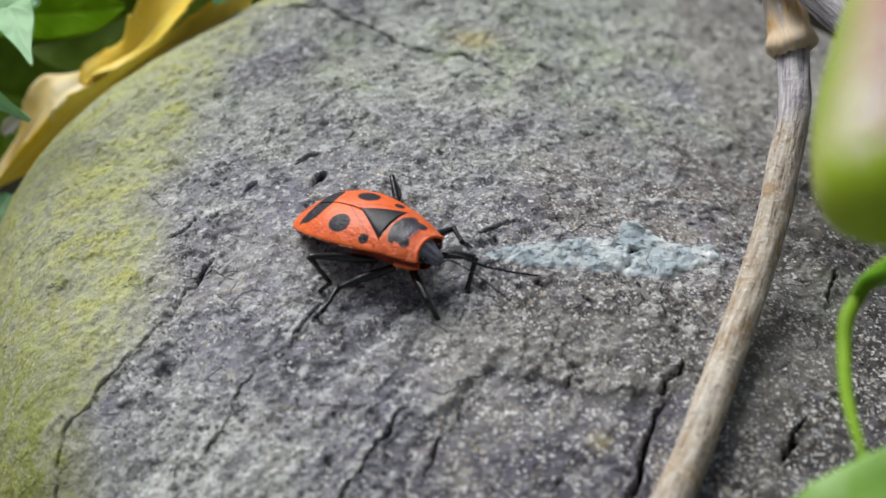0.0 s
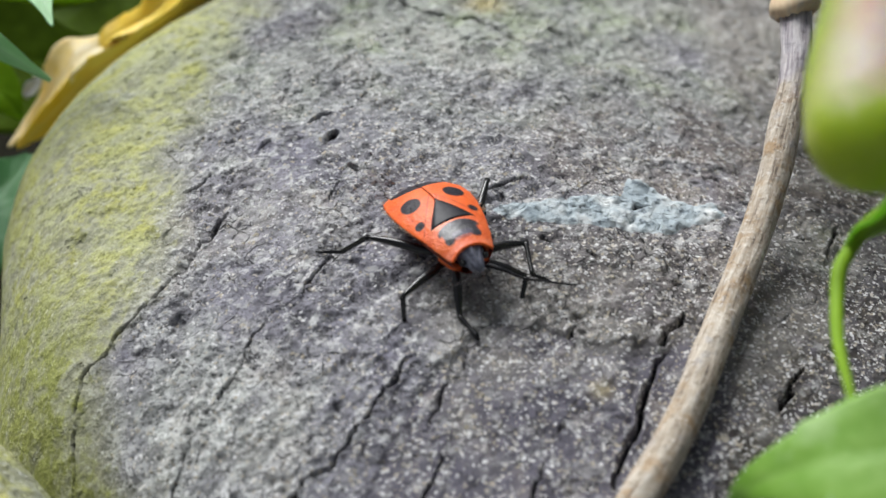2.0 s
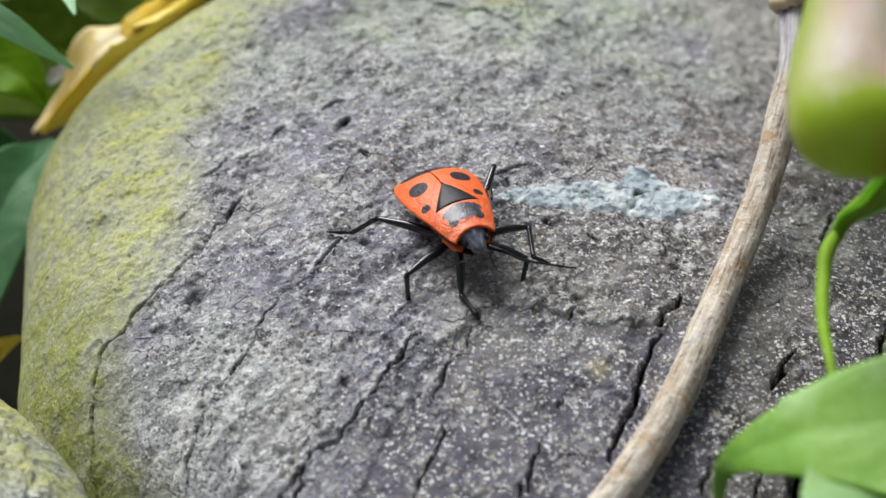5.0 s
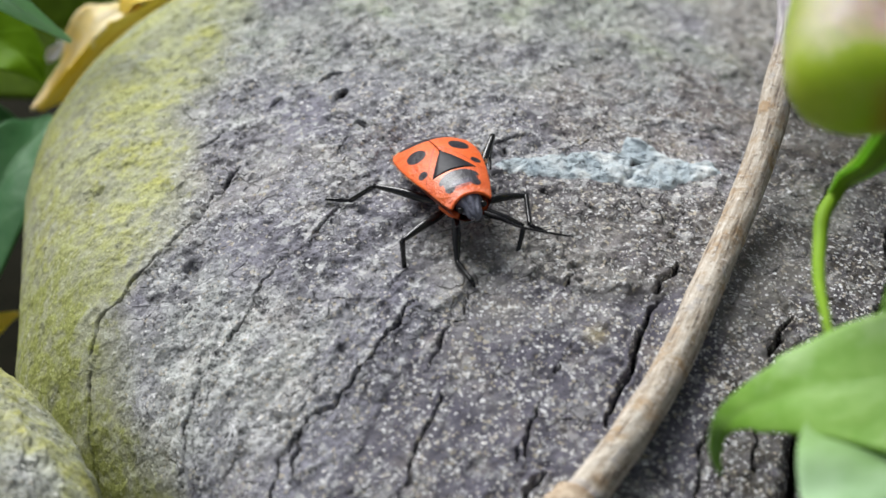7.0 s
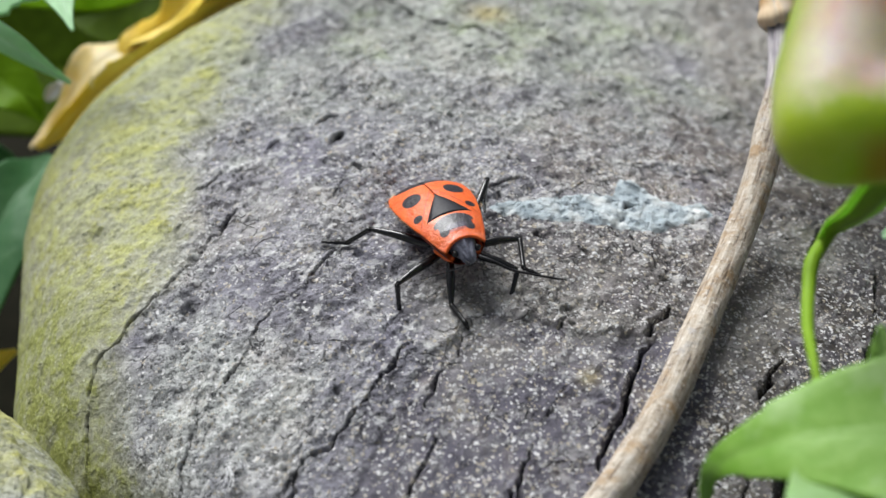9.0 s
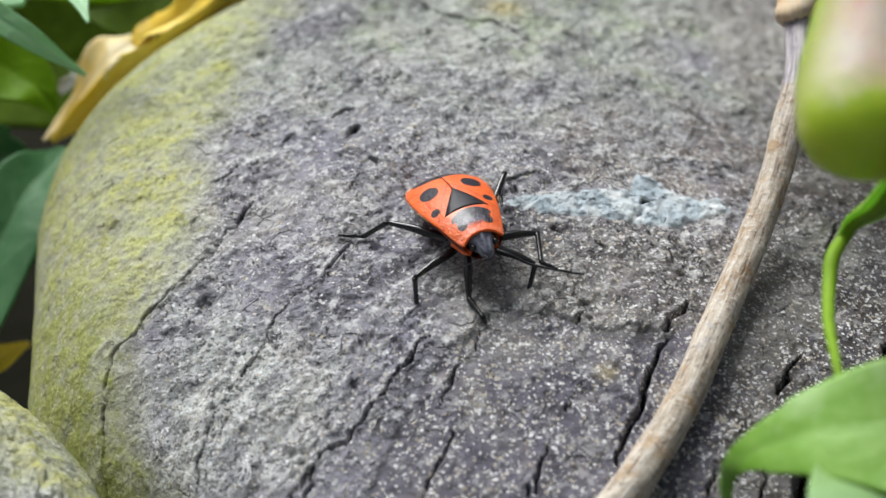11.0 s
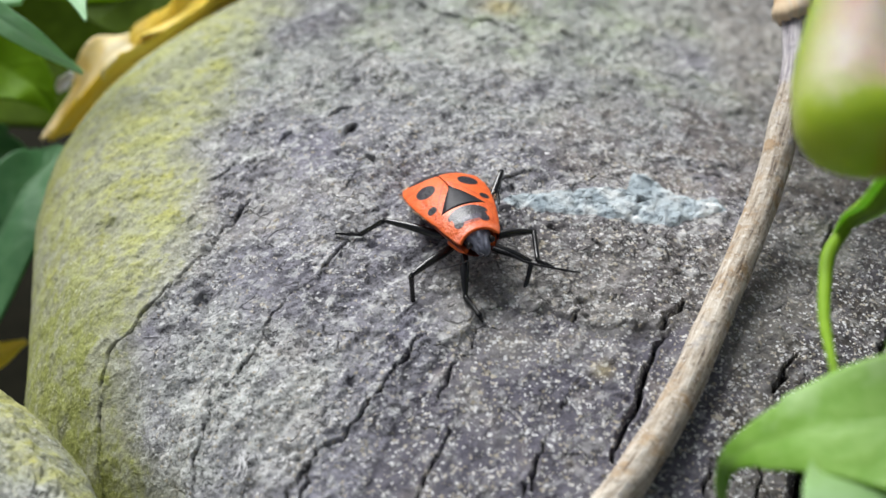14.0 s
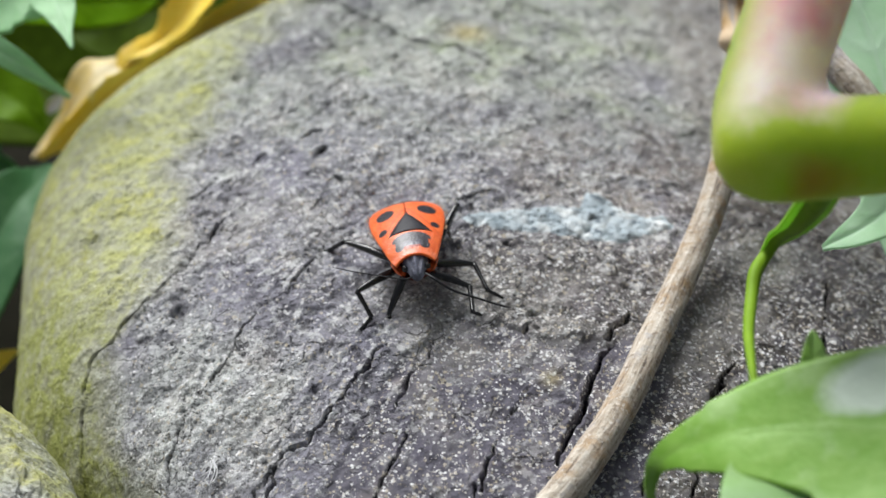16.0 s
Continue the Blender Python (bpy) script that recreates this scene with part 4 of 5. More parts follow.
# ---- green plants ----
def blade(name, rows, up, mat, parent, fold=0.25, teeth=0.0, n_teeth=7, seed=0, wave=0.0, label="", thick=0.18, veins=7, rib_size=1.0):
    """A leaf blade along rows of x, y, z, half width; up: the side that it shows."""
    n, m = 90, 25
    q = spline(rows, n)
    tang = np.gradient(q[:, :3], axis=0)
    tang /= np.linalg.norm(tang, axis=1)[:, None]
    verts, vein = [], []
    rng = np.random.RandomState(seed)
    ph = rng.rand(4) * 6
    for i in range(n):
        side = np.cross(tang[i], up)
        side /= np.linalg.norm(side)
        nrm = np.cross(side, tang[i])
        u = i / (n - 1)
        for j in range(m):
            a = 2 * j / (m - 1) - 1
            saw = ((u * n_teeth + (0.3 if a > 0 else 0)) % 1.0) ** 1.5
            w = max(q[i, 3], 0.02) * (1 + teeth * (saw - 0.4))
            lift = fold * abs(a) * w + wave * w * math.sin(9 * u + ph[0] + 2 * a) * abs(a) + 0.06 * w * math.sin(17 * u + ph[1]) * a
            rib = rib_size * math.exp(-((a * w / 0.16) ** 2))
            lat = abs(((u * veins - abs(a) * 0.9) % 1.0) - 0.5)
            line_ = 0.6 * rib_size * math.exp(-((0.5 - lat) * 26 * max(w, 0.5) / max(veins, 1)) ** 2)
            vein.append(min(1, rib + line_ * (1 - abs(a))))
            verts.append(q[i, :3] + side * a * w + nrm * (lift - 0.1 * rib))
    ob = mesh_object(name, verts, grid_faces(n, m), mat, parent, label)
    set_attr(ob.data, "vein", vein)
    set_attr(ob.data, "along", np.repeat(np.linspace(0, 1, n), m))
    mod = ob.modifiers.new("thickness", "SOLIDIFY")
    mod.thickness = thick * MM
    return ob


def leaf(rows, up, mat, label, root, stalk_r=0.5, category="leaf", **kw):
    """A leaf with its stalk, which runs from the blade's base down to the ground at root."""
    ob = new("leaf")
    tagged(ob, label, category)
    blade("blade", rows, up, mat, ob, **kw)
    a = np.array(rows[0][:3], float)
    r = np.array(root, float)
    mid = (a + r) / 2 + np.array([0, 0, 6.0])
    v, f = tube([(*a, stalk_r), (*mid, stalk_r), (*r, stalk_r * 1.3)], 10, 24, 1)
    mesh_object("petiole", v, f, stalk_mat, ob)
    return ob


def build_plant():
    plant = new("plant")
    tagged(plant, "fleshy green plant stem flushed pink with a drooping lobed leaf", "plant")
    v, f = tube([(14.9, -15.1, 22.9, 0.3), (15.1, -15.1, 22.9, 1.1), (15.7, -15.1, 22.9, 1.8), (16.8, -15.2, 22.8, 2.35), (18.4, -15.2, 22.75, 2.6), (23.5, -14.3, 22.3, 2.45), (33.5, -11.5, 20.8, 2.4), (47, -10, 13, 2.5), (60, -9, -10, 2.7), (64, -9, -42, 3)], 36, 160, 2, 0.004)
    v2, f2 = tube([(17.2, -15.0, 22.9, 1.6), (17.3, -14.2, 23.2, 2.35), (18.4, -11.0, 24.5, 2.5), (20.2, -6.9, 27.0, 2.5), (22.1, -2.1, 30.4, 2.5), (25, 6, 36, 2.4), (28, 16, 44, 1.8)], 36, 110, 3, 0.004)
    f2 = [tuple(k + len(v) for k in q) for q in f2]
    st = mesh_object("main_stem", list(v) + list(v2), f + f2, shoot_mat, plant, "swollen joint with an upright shoot flushed pink")
    skin = st.modifiers.new("skin", "REMESH")
    skin.mode, skin.voxel_size, skin.use_smooth_shade = "VOXEL", 0.28 * MM, True
    even = st.modifiers.new("even", "SMOOTH")
    even.factor, even.iterations = 0.5, 40
    v, f = tube([(17.4, -22.0, 12.9, 0.2), (17.5, -20.1, 12.6, 0.22), (17.9, -16.5, 11.4, 0.3), (18.5, -13.4, 10.8, 0.34), (18.9, -11.7, 11.0, 0.38), (19.6, -10.5, 11.1, 0.36), (20.1, -10.4, 12.4, 0.42), (20.6, -12.0, 15.1, 0.6), (21.0, -13.6, 18.5, 0.7), (21.0, -14.2, 20.6, 0.7)], 14, 70, 4)
    mesh_object("leaf_stalk", v, f, stalk_mat, plant, "thin bright green curved stalk")
    blade("stalk_wing", [(19.5, -10.5, 11.2, 0.15), (20.0, -10.6, 12.4, 0.5), (20.5, -12.2, 15.0, 0.9), (20.9, -13.7, 18.4, 1.0), (21.0, -14.2, 20.4, 0.8)], (0.1, -0.8, 0.55), foot_mat, plant, fold=0.2, seed=9, label="flat green wing at the foot of the stalk")
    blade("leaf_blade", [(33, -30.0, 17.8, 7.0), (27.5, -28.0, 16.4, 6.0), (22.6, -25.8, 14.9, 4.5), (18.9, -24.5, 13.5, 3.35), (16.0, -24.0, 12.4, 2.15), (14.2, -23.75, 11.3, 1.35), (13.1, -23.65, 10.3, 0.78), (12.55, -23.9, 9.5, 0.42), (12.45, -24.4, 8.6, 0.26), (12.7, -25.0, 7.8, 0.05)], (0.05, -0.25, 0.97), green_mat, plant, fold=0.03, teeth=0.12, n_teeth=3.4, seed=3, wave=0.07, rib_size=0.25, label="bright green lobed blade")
    blade("leaf_lobe", [(18.8, -25.3, 12.0, 2.6), (18.7, -26.4, 12.2, 3.3), (18.7, -28.2, 12.5, 3.7), (18.8, -30.0, 12.7, 3.7), (18.9, -32.0, 12.4, 2.6), (19.0, -33.6, 12.1, 0.3)], (-0.05, 0.0, 1.0), pale_mat, plant, fold=0.02, seed=6, wave=0.05, veins=3, rib_size=0.0, label="pale glossy lobe bent downwards")
    blade("leaf_tooth", [(20.2, -21.9, 14.2, 0.9), (20.15, -21.0, 14.5, 0.65), (20.2, -20.2, 14.8, 0.36), (20.25, -19.6, 15.0, 0.04)], (0.05, -0.3, 0.95), green_mat, plant, fold=0.1, seed=7, thick=0.12)
    blade("small_leaf", [(30.5, -9.8, 18.5, 2.0), (27.0, -9.8, 15.4, 2.0), (24.8, -9.8, 12.6, 1.1), (22.9, -9.1, 10.3, 0.1)], (-0.5, -0.3, 0.8), bright_mat, plant, fold=0.2, seed=5, label="small pale green leaf")


build_plant()

UP = (0.0, -0.6, 0.8)
leaf([(-36.2, 25.1, 3.4, 1.2), (-31.0, 22.4, 0.9, 1.0), (-27.7, 21.0, -0.8, 0.75), (-24.6, 20.4, -3.2, 0.05)], UP, mint_mat, "narrow pale green pointed leaf", (-60, 40, -42), fold=0.12, seed=11)
toothed = leaf([(-36.9, 29.4, 1.0, 3.8), (-33.7, 28.8, 1.0, 4.1), (-30.3, 28.7, 1.0, 4.1), (-27.7, 28.6, 1.0, 3.6), (-25.9, 28.0, 1.0, 2.3), (-24.3, 27.3, 1.0, 0.2)], (0.1, -0.5, 0.85), mint_mat, "broad light green leaf with a toothed margin", (-70, 30, -42), fold=0.10, teeth=0.12, n_teeth=3.5, seed=12, wave=0.10, veins=5)
blade("pointed_tooth", [(-26.2, 26.6, 1.2, 1.7), (-25.3, 24.6, 1.2, 1.15), (-24.6, 22.6, 1.2, 0.5), (-23.9, 20.7, 1.2, 0.04)], (0.1, -0.5, 0.85), mint_mat, toothed, fold=0.08, seed=26, thick=0.14, veins=3)
leaf([(-32.0, 38.4, -8.3, 1.5), (-28.2, 38.1, -8.0, 1.9), (-26.0, 38.2, -8.0, 2.0), (-23.6, 38.3, -8.0, 1.7), (-21.9, 38.6, -8.0, 0.9), (-20.9, 38.8, -8.0, 0.1)], (0.1, -0.6, 0.78), fresh_mat, "fresh green leaf beyond the rim of the log", (-60, 50, -42), fold=0.12, seed=27, veins=4)
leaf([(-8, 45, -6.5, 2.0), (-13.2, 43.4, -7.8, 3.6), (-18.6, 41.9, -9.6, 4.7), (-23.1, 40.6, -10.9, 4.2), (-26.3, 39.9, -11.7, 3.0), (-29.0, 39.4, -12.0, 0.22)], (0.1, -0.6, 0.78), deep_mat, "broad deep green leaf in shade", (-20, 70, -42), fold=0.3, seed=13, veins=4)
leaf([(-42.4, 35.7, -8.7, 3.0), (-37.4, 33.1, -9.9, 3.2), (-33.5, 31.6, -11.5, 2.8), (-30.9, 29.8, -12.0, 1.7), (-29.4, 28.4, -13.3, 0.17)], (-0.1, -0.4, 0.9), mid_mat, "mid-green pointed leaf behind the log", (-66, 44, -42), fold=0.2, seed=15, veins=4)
leaf([(-40.6, 26.1, -16.2, 2.6), (-37.1, 27.4, -16.3, 2.6), (-33.9, 27.8, -17.3, 2.0), (-31.4, 27.9, -18.6, 0.2)], (-0.1, -0.6, 0.8), teal_mat, "soft blue-green leaf beside the log", (-64, 30, -42), fold=0.15, teeth=0.3, n_teeth=3, seed=18, wave=0.15, veins=4)
leaf([(-38.5, 2.5, -23, 2.0), (-36.2, 7.5, -20.8, 2.7), (-34.1, 12.5, -18.7, 3.2), (-32.4, 17.3, -16.6, 3.2), (-30.8, 21.6, -15.1, 2.8), (-29.3, 24.4, -14.9, 1.7), (-28.6, 26.0, -14.6, 0.3)], (-0.2, -0.6, 0.77), teal_mat, "long green leaf with a pale midrib beside the log", (-52, -10, -42), fold=0.22, teeth=0.12, n_teeth=3, seed=14, wave=0.15, veins=5)
# two dark leaves added to stand for the shade over the ground
leaf([(-54, 18, -26, 8), (-42, 22, -24, 8.5), (-35, 24, -20, 5), (-28, 31, -20, 0.3)], (0, -0.6, 0.8), deep_mat, "added dark green leaf filling a low shaded gap", (-60, 4, -42), fold=0.12, seed=19)
leaf([(-48, 50, -22, 7), (-38, 46, -21, 7), (-28, 44, -22, 5), (-16, 44, -24, 0.3)], (0, -0.6, 0.8), deep_mat, "large added dark leaf filling a shaded gap", (-60, 62, -42), fold=0.12, seed=20)
leaf([(-33.7, 10.7, -21.8, 1.0), (-32.3, 11.0, -21.5, 1.0), (-31.1, 11.4, -21.1, 0.6), (-30.0, 11.8, -20.7, 0.08)], UP, yellow_mat, "small yellowing leaf beside the log", (-44, 6, -42), stalk_r=0.3, fold=0.2, seed=22)
leaf([(-7.5, 33.5, 4.2, 1.8), (-10, 30.6, 2.2, 1.6), (-12, 29.9, 0.3, 1.0), (-13.4, 29.8, -1.3, 0.1)], UP, mint_mat, "small pale green leaf tip over the rim of the log", (0, 62, -42), fold=0.1, seed=16)
leaf([(34, 0, 1, 4.0), (31.5, 7.0, 4.2, 3.8), (29.8, 14.7, 7.6, 2.8), (28.0, 20.5, 10.7, 0.2)], (-0.3, -0.3, 0.85), bright_mat, "pale green leaf behind the crossing stems", (62, 4, -42), fold=0.15, seed=17)


def build_dead_leaf():
    dead = new("dead_leaf")
    tagged(dead, "curled yellow withered leaf along the rim of the log", "dead leaf")
    blade("upper_fold", [(-31.2, 29.6, -17.0, 0.1), (-29.8, 31.1, -16.2, 0.5), (-28.3, 32.4, -14.8, 0.7), (-26.9, 33.5, -13.2, 1.9), (-26.0, 33.9, -12.4, 2.5), (-24.8, 34.3, -11.9, 2.1), (-23.3, 34.4, -11.2, 1.2), (-22.4, 34.2, -10.6, 0.2)], (-0.05, 0.05, 1.0), beige_mat, dead, fold=0.2, teeth=0.1, n_teeth=2.5, seed=21, wave=0.25, veins=4, label="pale beige upper fold")
    blade("rolled_fold", [(-24.0, 33.9, -11.2, 0.25), (-23.1, 34.4, -10.6, 1.25), (-21.8, 34.6, -10.0, 1.5), (-20.3, 34.9, -9.2, 1.05), (-18.9, 35.4, -8.0, 1.5), (-17.4, 36.2, -6.6, 2.2), (-15.8, 37.4, -5.4, 2.4), (-14.3, 38.8, -4.7, 1.6), (-13.2, 39.8, -4.5, 0.4)], (0.0, -0.05, 1.0), yellow_mat, dead, fold=0.4, teeth=0.2, n_teeth=4.0, seed=25, wave=0.3, veins=4, label="golden rolled margin")
    blade("lower_fold", [(-30.4, 29.2, -16.9, 0.12), (-28.8, 30.2, -15.8, 0.65), (-26.5, 31.6, -14.1, 0.95), (-24.2, 32.2, -12.0, 1.05), (-21.9, 32.8, -10.8, 0.9), (-19.2, 33.6, -9.2, 0.9), (-16.6, 34.7, -8.1, 1.0), (-13.2, 36.3, -6.4, 1.0), (-11.2, 39, -6.5, 0.3)], (0.45, -0.75, 0.45), yellow_mat, dead, fold=0.3, teeth=0.15, n_teeth=5, seed=23, wave=0.2, veins=4, label="golden lower fold")
    blade("curled_tip", [(-30.5, 34.2, -16.1, 0.15), (-30.0, 34.6, -15.7, 0.5), (-29.5, 34.9, -15.3, 0.35), (-29.2, 35.0, -15.0, 0.05)], (0.0, -0.6, 0.8), lilac_mat, dead, fold=0.3, seed=24, label="whitish curled scrap")
    v, f = tube([(-12.5, 39.4, -4.7, 0.4), (-9, 44, -8, 0.4), (-6, 52, -30, 0.4), (-6, 54, -42, 0.5)], 8, 24, 1)
    mesh_object("petiole", v, f, twig_mat, dead)


build_dead_leaf()


def build_fluff():
    fluff = new("plant_fluff")
    tagged(fluff, "tuft of fine white plant fibres stuck to the log", "fluff")
    rng = np.random.RandomState(8)
    for k in range(5):
        x, y = -11.3 + 0.5 * rng.rand(), -14.8 + 0.5 * rng.rand()
        a = 0.7 + 0.9 * rng.rand()
        pts = []
        for i in range(4):
            u = 0.45 * i
            px, py = x + u * math.cos(a + 0.2 * i), y - u * math.sin(a + 0.2 * i)
            pts.append((px, py, float(top(px, py)) + 0.32 + 0.15 * rng.rand(), 0.03))
        v, f = tube(pts, 6, 12, k)
        mesh_object("fibre", v, f, fluff_mat, fluff)


fluff_mat = simple_mat("white_fibre", (0.7, 0.7, 0.7), (0.85, 0.85, 0.87), 300, 0.5, 0.4)
build_fluff()


# ---- the firebug, in its own space: x ahead, y to its left ----
def prof(x, xs, vs):
    return float(np.interp(x, xs, vs))


TOP_X, TOP_Z = [-5.35, -4.6, -3.4, -2.0, -0.8, 0.5, 2.1, 3.4, 4.2, 4.6], [0.95, 1.55, 2.45, 3.0, 3.17, 3.18, 3.05, 2.78, 2.45, 2.2]
EDGE_Z = [0.92, 1.33, 1.87, 2.22, 2.37, 2.42, 2.37, 2.17, 1.97, 1.85]
WIDE_X, WIDE_Y = [-5.35, -5.0, -4.4, -3.4, -2.2, -1.0, 0.3, 2.1, 3.3, 4.2, 4.6], [0.1, 0.88, 1.5, 2.05, 2.33, 2.40, 2.31, 1.97, 1.67, 1.37, 1.16]


def dorsal(x, s):
    """A point of the back at x, across from -1 to 1."""
    zt, ze, w = prof(x, TOP_X, TOP_Z), prof(x, TOP_X, EDGE_Z), prof(x, WIDE_X, WIDE_Y)
    return np.array([x, s * w, ze + (zt - ze) * (1 - abs(s) ** 2.2)])


def back_plate(name, x0, x1, s0, s1, mat, bug, lift=0.0, label="", n=36, m=18, rim=0.12, hollow=0.0):
    verts = []
    for i in range(n):
        x = x0 + (x1 - x0) * i / (n - 1)
        for j in range(m):
            s = s0 + (s1 - s0) * j / (m - 1)
            p = dorsal(x + hollow * (s * s - 0.5) * (i / (n - 1)) ** 2, s)
            p[2] += lift + 0.12 * (hollow > 0) * max(0.0, i / (n - 1) - 0.8)
            verts.append(p)
    faces = grid_faces(n, m)
    if s1 > s0:
        faces = [q[::-1] for q in faces]
    ob = mesh_object(name, verts, faces, mat, bug, label)
    mod = ob.modifiers.new("thickness", "SOLIDIFY")
    mod.thickness = rim * MM
    mod.offset = -1
    sm = ob.modifiers.new("round", "SUBSURF")
    sm.levels = sm.render_levels = 1
    return ob


HIPS = {"right_front": (3.6, -0.75, 0.9), "right_middle": (2.7, -1.1, 0.95), "right_hind": (1.6, -1.2, 1.1), "left_front": (3.6, 0.75, 0.9), "left_middle": (2.7, 1.1, 0.95), "left_hind": (1.6, 1.2, 1.1)}
# knee, ankle and toe of each leg: waiting, standing on the bare wood, turned to the camera
WAITING = {
    "right_front": [(5.75, -2.16, 0.53), (5.99, -1.83, -0.97), (6.54, -2.04, -1.07)],
    "right_middle": [(0.78, -3.77, 0.65), (1.28, -5.6, 0.65), (0.19, -5.63, -0.51)],
    "right_hind": [(-0.6, -4.07, 2.56), (0.08, -3.62, 0.63), (-0.91, -4.25, -0.31)],
    "left_front": [(5.7, 2.2, 0.39), (5.87, 0.84, -0.92), (6.31, 0.78, -1.33)],
    "left_middle": [(2.96, 3.72, 0.35), (4.59, 2.48, 0.82), (4.61, 3.18, -0.04)],
    "left_hind": [(-1.04, 3.63, 2.64), (-1.73, 4.61, 0.8), (-2.33, 5.26, -0.42)],
}
STANDING = {
    "right_front": [(5.38, -1.59, -0.8), (6.81, -1.33, -1.34), (6.7, -1.17, -1.91)],
    "right_middle": [(4.0, -4.12, 0.72), (4.08, -4.31, -1.17), (4.4, -5.69, -1.91)],
    "right_hind": [(-1.15, -3.9, 1.68), (-2.36, -5.18, 0.54), (-2.82, -6.57, 0.84)],
    "left_front": [(4.94, 2.7, -0.17), (5.62, 1.74, -1.66), (6.17, 1.65, -1.87)],
    "left_middle": [(2.88, 3.75, 0.48), (4.72, 3.14, -0.33), (5.31, 3.93, -0.81)],
    "left_hind": [(-1.11, 3.55, 2.64), (-2.17, 3.46, 0.72), (-0.74, 3.01, 0.77)],
}
TURNED = {
    "right_front": [(4.67, -2.1, -1.05), (5.41, -1.65, -2.33), (5.88, -1.44, -2.63)],
    "right_middle": [(4.75, -3.68, 0.98), (4.94, -3.08, -0.81), (5.56, -4.33, -1.59)],
    "right_hind": [(-1.04, -4.04, 1.52), (-2.32, -5.26, 0.38), (-2.41, -6.72, 0.7)],
    "left_front": [(4.31, 3.0, -0.18), (6.02, 2.88, -1.0), (6.19, 3.41, -1.23)],
    "left_middle": [(2.14, 3.61, 0.12), (3.96, 4.06, -0.82), (4.33, 4.94, -1.36)],
    "left_hind": [(-1.34, 3.25, 2.64), (-2.09, 2.48, 0.72), (-0.6, 2.51, 0.85)],
}


def build_bug():
    bug = new("firebug")
    tagged(bug, "orange-red firebug with black spots standing on the log", "bug")
    # belly
    verts, n, m = [], 44, 20
    for i in range(n):
        x = -5.35 + 9.75 * i / (n - 1)
        ze, w = prof(x, TOP_X, EDGE_Z), 0.97 * prof(x, WIDE_X, WIDE_Y)
        zb = 0.75 if -4 < x < 4 else 0.95
        zb = min(zb, ze - 0.1)
        for j in range(m):
            s = 2 * j / (m - 1) - 1
            verts.append((x, s * w, ze - 0.06 - (ze - zb) * (1 - abs(s) ** 2.6)))
    mesh_object("belly", verts, grid_faces(n, m), belly_mat, bug, "dark red underside")
    for side in (1, -1):
        back_plate("wing", -5.3, 2.2, 0.0, side * 1.0, wing_mat, bug, 0.02 if side > 0 else 0.0, "orange-red wing case with black spots")
    back_plate("pronotum", 2.1, 4.32, -1.0, 1.0, pronotum_mat, bug, 0.05, "orange-red shield with black blotches", 26, 26, 0.14, 0.30)
    rng = np.random.RandomState(12)
    for side in (1, -1):
        v, f = [], []
        for k in range(46):
            x = -5.0 + 6.6 * rng.rand()
            p = dorsal(x, side * (0.985 + 0.02 * rng.rand()))
            q = p + np.array([-0.06 + 0.1 * rng.rand(), side * (0.16 + 0.1 * rng.rand()), 0.05 + 0.12 * rng.rand()])
            a, b_ = tube([(*p, 0.012), (*((p + q) / 2), 0.010), (*q, 0.004)], 4, 3, k)
            f += [tuple(i + len(v) for i in face) for face in b_]
            v += a
        mesh_object("bristles", v, f, bristle_mat, bug, "short pale bristles")
    # scutellum
    verts, n = [], 16
    for i in range(n):
        u = i / (n - 1)
        x = 2.12 - 2.3 * u
        for j in range(9):
            a = 2 * j / 8 - 1
            y = a * 1.34 * (1 - u) ** 1.05
            w = prof(x, WIDE_X, WIDE_Y)
            p = dorsal(x, y / w)
            verts.append((x, y, p[2] + 0.09 - 0.06 * abs(a) ** 3))
    ob = mesh_object("scutellum", verts, grid_faces(n, 9), plate_mat, bug, "black triangular plate")
    mod = ob.modifiers.new("thickness", "SOLIDIFY")
    mod.thickness = 0.1 * MM
    mod.offset = -1
    # head: broad behind, blunt in front, bent down
    verts, n, m = [], 24, 64
    for i in range(n):
        u = i / (n - 1)
        x = 3.75 + 1.45 * u
        w = 0.74 * (1 - 0.36 * soft(u, 0.25, 0.7)) * math.sqrt(max(0.0, 1 - u**5)) + 0.05
        for j in range(m):
            a = 2 * math.pi * j / m
            ridge = 0.10 * math.cos(8 * a) * math.sin(math.pi * u) * max(0.0, math.sin(a))
            verts.append((x, w * math.cos(a), 1.85 - 0.48 * u * u + (0.80 * w + ridge) * math.sin(a)))
    head = mesh_object("head", verts, grid_faces(n, m, True) + [tuple(range((n - 1) * m, n * m))], slate_mat, bug, "slate-black head")
    for side in (1, -1):
        v, f = [], grid_faces(9, 12, True)
        for i in range(9):
            t = math.pi * (i + 0.02) / 8.04
            for j in range(12):
                a = 2 * math.pi * j / 12
                v.append((4.55 + 0.21 * math.cos(a) * math.sin(t), side * (0.68 + 0.19 * math.cos(t)), 1.82 + 0.21 * math.sin(a) * math.sin(t)))
        mesh_object("eye", v, f, black_mat, head, "glossy black eye")
    # raised pale collar along the shield's front margin
    way = []
    for j in range(17):
        a = 1.9 * j / 16 - 0.95
        p = dorsal(4.32 + 0.30 * (a * a - 0.5), a)
        way.append((p[0] + 0.02, p[1], p[2] + 0.06, 0.10))
    v, f = tube(way, 12, 60, 5, 0.03)
    mesh_object("collar", v, f, red_mat, bug, "raised orange-red collar behind the head")
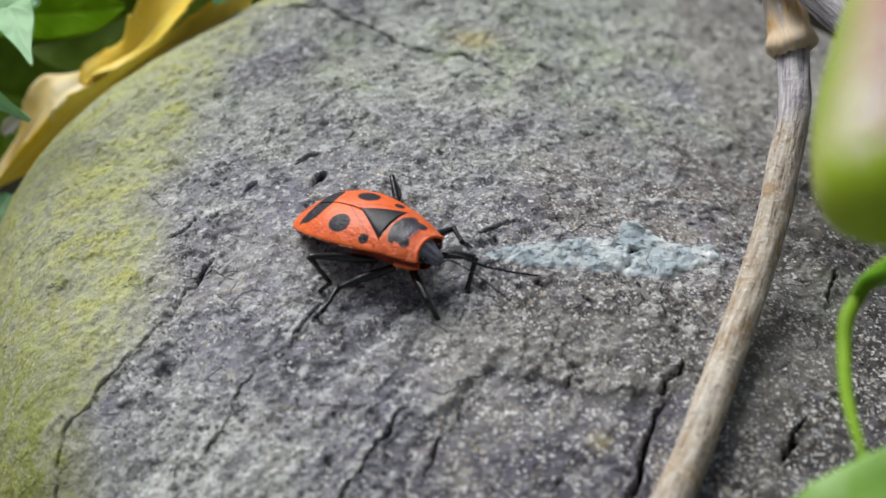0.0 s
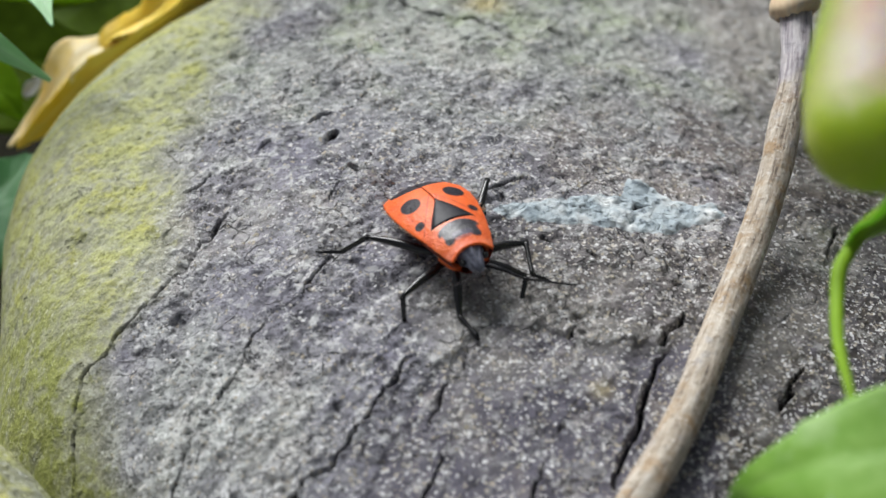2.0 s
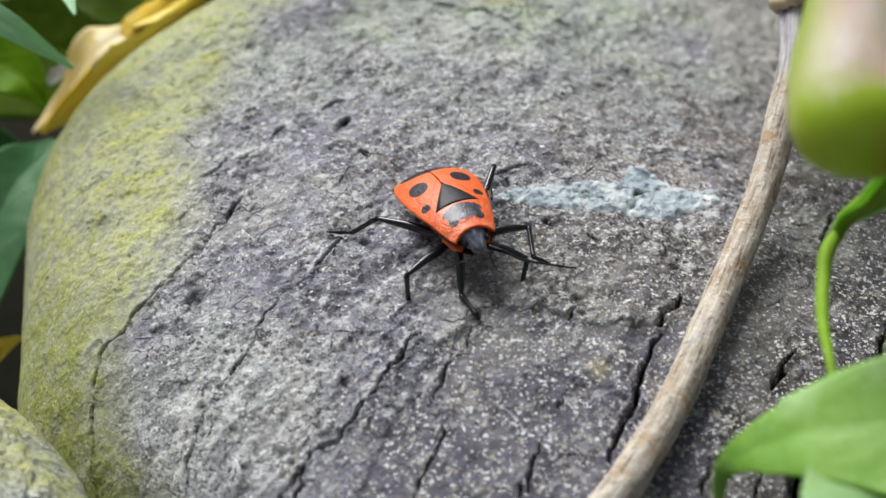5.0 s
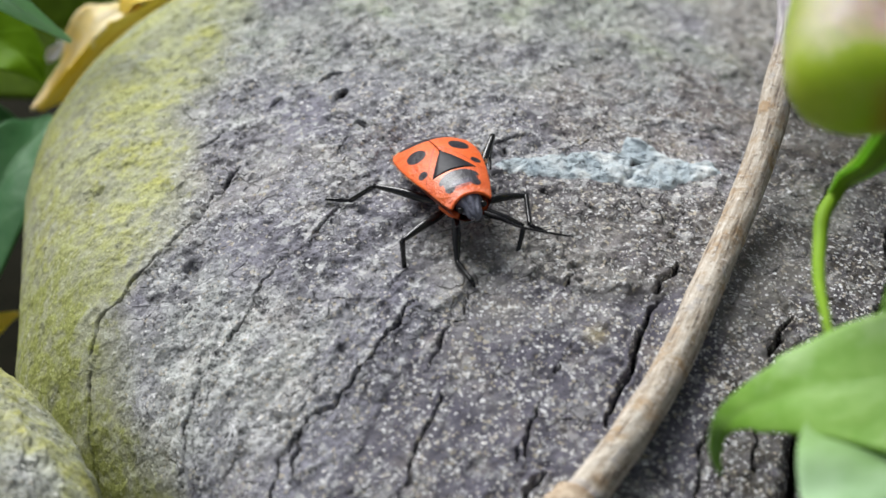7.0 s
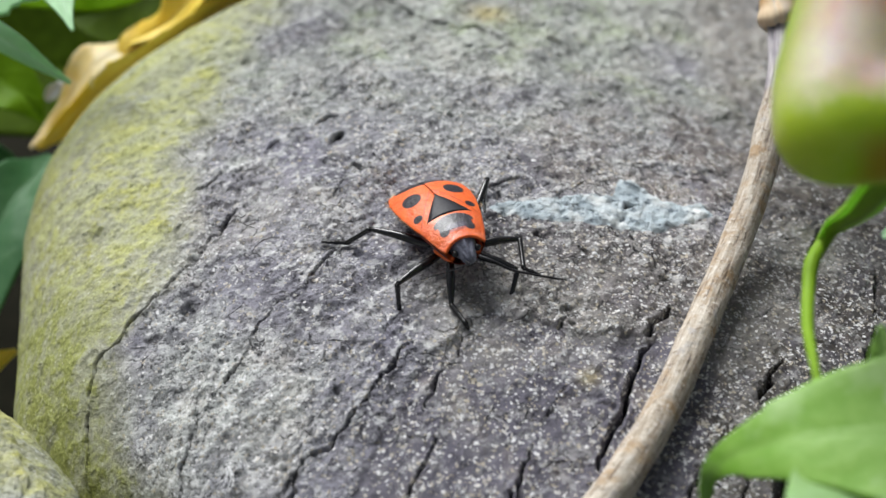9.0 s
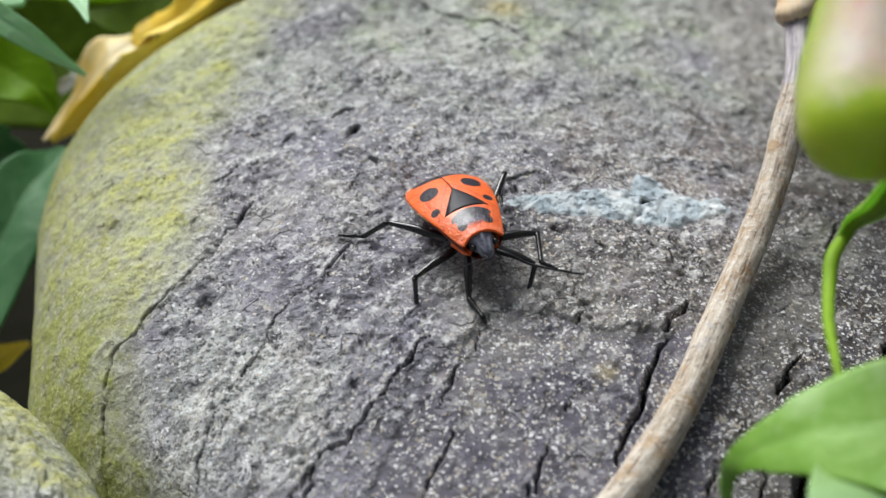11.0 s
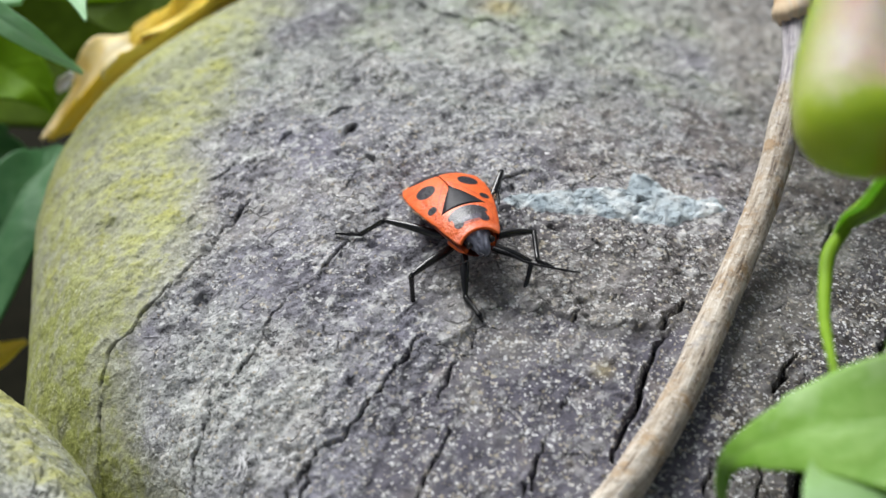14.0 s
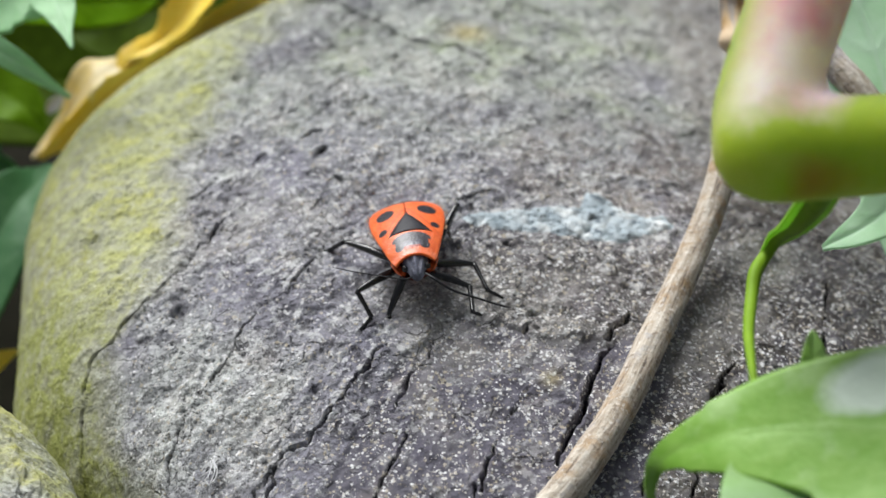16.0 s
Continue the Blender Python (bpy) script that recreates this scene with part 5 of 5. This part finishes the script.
    # red flank under the shield, from hip to neck
    for side in (1, -1):
        v, f = tube([(2.9, side * 1.30, 1.45, 0.18), (3.4, side * 1.12, 1.40, 0.23), (3.85, side * 0.98, 1.35, 0.23), (4.2, side * 0.75, 1.32, 0.16)], 14, 24, 3, 0.03)
        mesh_object("flank", v, f, red_mat, bug, "orange-red flank under the shield")
    feelers = []
    for side, way in ((1, [(5.35, 0.45, 1.75, 0.07), (6.0, 1.0, 1.55, 0.085), (6.25, 1.9, 0.8, 0.075), (5.95, 3.2, -0.1, 0.065), (6.0, 4.6, -0.85, 0.06), (6.05, 5.1, -1.05, 0.03)]), (-1, [(5.3, -0.35, 1.6, 0.05), (5.7, -0.9, 1.6, 0.05), (5.45, -2.2, 1.4, 0.038), (5.0, -3.4, 1.1, 0.032), (4.6, -4.4, 0.9, 0.03), (4.4, -4.9, 0.8, 0.015)])):
        c = np.array(way[0][:3])
        v, f = tube([(*(np.array(p[:3]) - c), p[3]) for p in way], 8, 40, 1)
        feeler = mesh_object("antenna", v, f, feeler_mat, bug, "thin black antenna")
        feeler.location = Vector(c) * MM
        feelers.append((feeler, c, np.array(way[-1][:3]) - c))
    legs = {}
    for key, hip in HIPS.items():
        c = np.array(hip)
        knee, ankle, toe = (np.array(p) for p in STANDING[key])
        k, a, e = knee - c, ankle - knee, toe - ankle
        v, f = tube([(0, 0, 0, 0.2), (*(0.25 * k), 0.25), (*(0.55 * k + np.array([0, 0, 0.06])), 0.24), (*k, 0.14)], 12, 24, 1)
        leg = mesh_object("leg", v, f, black_mat, bug, "glossy black leg")
        leg.location = Vector(c) * MM
        v, f = tube([(0, 0, 0, 0.17), (*(0.5 * a), 0.14), (*a, 0.155)], 10, 16, 1)
        tibia = mesh_object("tibia", v, f, black_mat, leg)
        tibia.location = Vector(k) * MM
        v, f = tube([(0, 0, 0, 0.145), (*(0.3 * e), 0.11), (*(0.4 * e), 0.135), (*(0.7 * e), 0.10), (*e, 0.065)], 8, 14, 1)
        tarsus = mesh_object("tarsus", v, f, black_mat, leg)
        tarsus.location = Vector(k + a) * MM
        legs[key] = (leg, tibia, tarsus)
    return bug, legs, feelers


bug, legs, feelers = build_bug()

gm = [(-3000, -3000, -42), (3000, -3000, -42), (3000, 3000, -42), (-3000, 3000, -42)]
tagged(mesh_object("ground", gm, [(0, 1, 2, 3)], soil_mat), "soil coloured near-black for the shade under the log", "ground", kind="structure")

# seconds, millimetres, degrees
STEPS = [
    (0, -2.89, 4.02, 0.38, 0, -10.5, -39.7), (1.2, -2.89, 4.02, 0.38, 0.5, -10.0, -40.0), (1.35, -2.1, 3.1, 0.48, 0.8, -10.3, -49), (1.5, -0.59, 1.76, 0.62, 1.2, -10.6, -60.7),
    (1.8, 0.55, 0.42, 0.72, 2.0, -14.2, -66.8), (2.5, 0.55, 0.42, 0.72, 2.0, -14.2, -66.8), (7, 0.63, 0.46, 0.71, 2.4, -15.7, -69.8),
    (14.5, 0.65, 0.44, 0.72, 2.5, -15.8, -70.0), (14.8, 0.45, -0.09, 0.74, 6.0, -16.8, -83.9), (16, 0.36, -0.32, 0.75, 5.2, -17.9, -83.5),
]
# where each antenna points, in the bug's own space
FEEL = [
    [(0, 3.2, 3.2, -2.5), (1.2, 3.2, 3.2, -2.5), (1.8, 0.7, 4.65, -2.8), (14.5, 0.7, 4.65, -2.8), (16, 0.9, 4.6, -2.7)],
    [(0, 3.9, 1.2, -2.2), (1.2, 3.9, 1.2, -2.2), (1.5, 2.6, -2.6, -1.4), (1.8, 2.6, -3.2, 1.4), (14.5, 2.6, -3.2, 1.4), (14.8, -0.9, -4.4, 1.0), (16, -0.9, -4.4, 1.0)],
]


def motions():
    poses = [(t, pose(x * MM, y * MM, z * MM, a, b, c)) for t, x, y, z, a, b, c in STEPS]
    walk(bug, poses)
    for key, (leg, tibia, tarsus) in legs.items():
        hip = Vector(HIPS[key])
        k0, a0, e0 = (Vector(p) for p in STANDING[key])
        leg_rows, tibia_rows, tarsus_rows = [], [], []
        for t, poses_ in ((0, WAITING), (1.2, WAITING), (1.8, STANDING), (14.5, STANDING), (14.8, TURNED), (16, TURNED)):
            k1, a1, e1 = (Vector(p) for p in poses_[key])
            q = (k0 - hip).rotation_difference(k1 - hip)
            back = q.inverted()
            qa = (a0 - k0).rotation_difference(back @ (a1 - k1))
            qe = (e0 - a0).rotation_difference(back @ (e1 - a1))
            leg_rows.append((t, Matrix.Translation(hip * MM) @ q.to_matrix().to_4x4()))
            tibia_rows.append((t, Matrix.Translation((k0 - hip) * MM) @ qa.to_matrix().to_4x4()))
            tarsus_rows.append((t, Matrix.Translation((k0 - hip + qa @ (a0 - k0)) * MM) @ qe.to_matrix().to_4x4()))
        walk(leg, leg_rows)
        walk(tibia, tibia_rows)
        walk(tarsus, tarsus_rows)
    for (feeler, base, tip), goals in zip(feelers, FEEL):
        rows = []
        for t, x, y, z in goals:
            q = Vector(tip).rotation_difference(Vector((x, y, z)))
            rows.append((t, Matrix.Translation(Vector(base) * MM) @ q.to_matrix().to_4x4()))
        walk(feeler, rows)


motions()
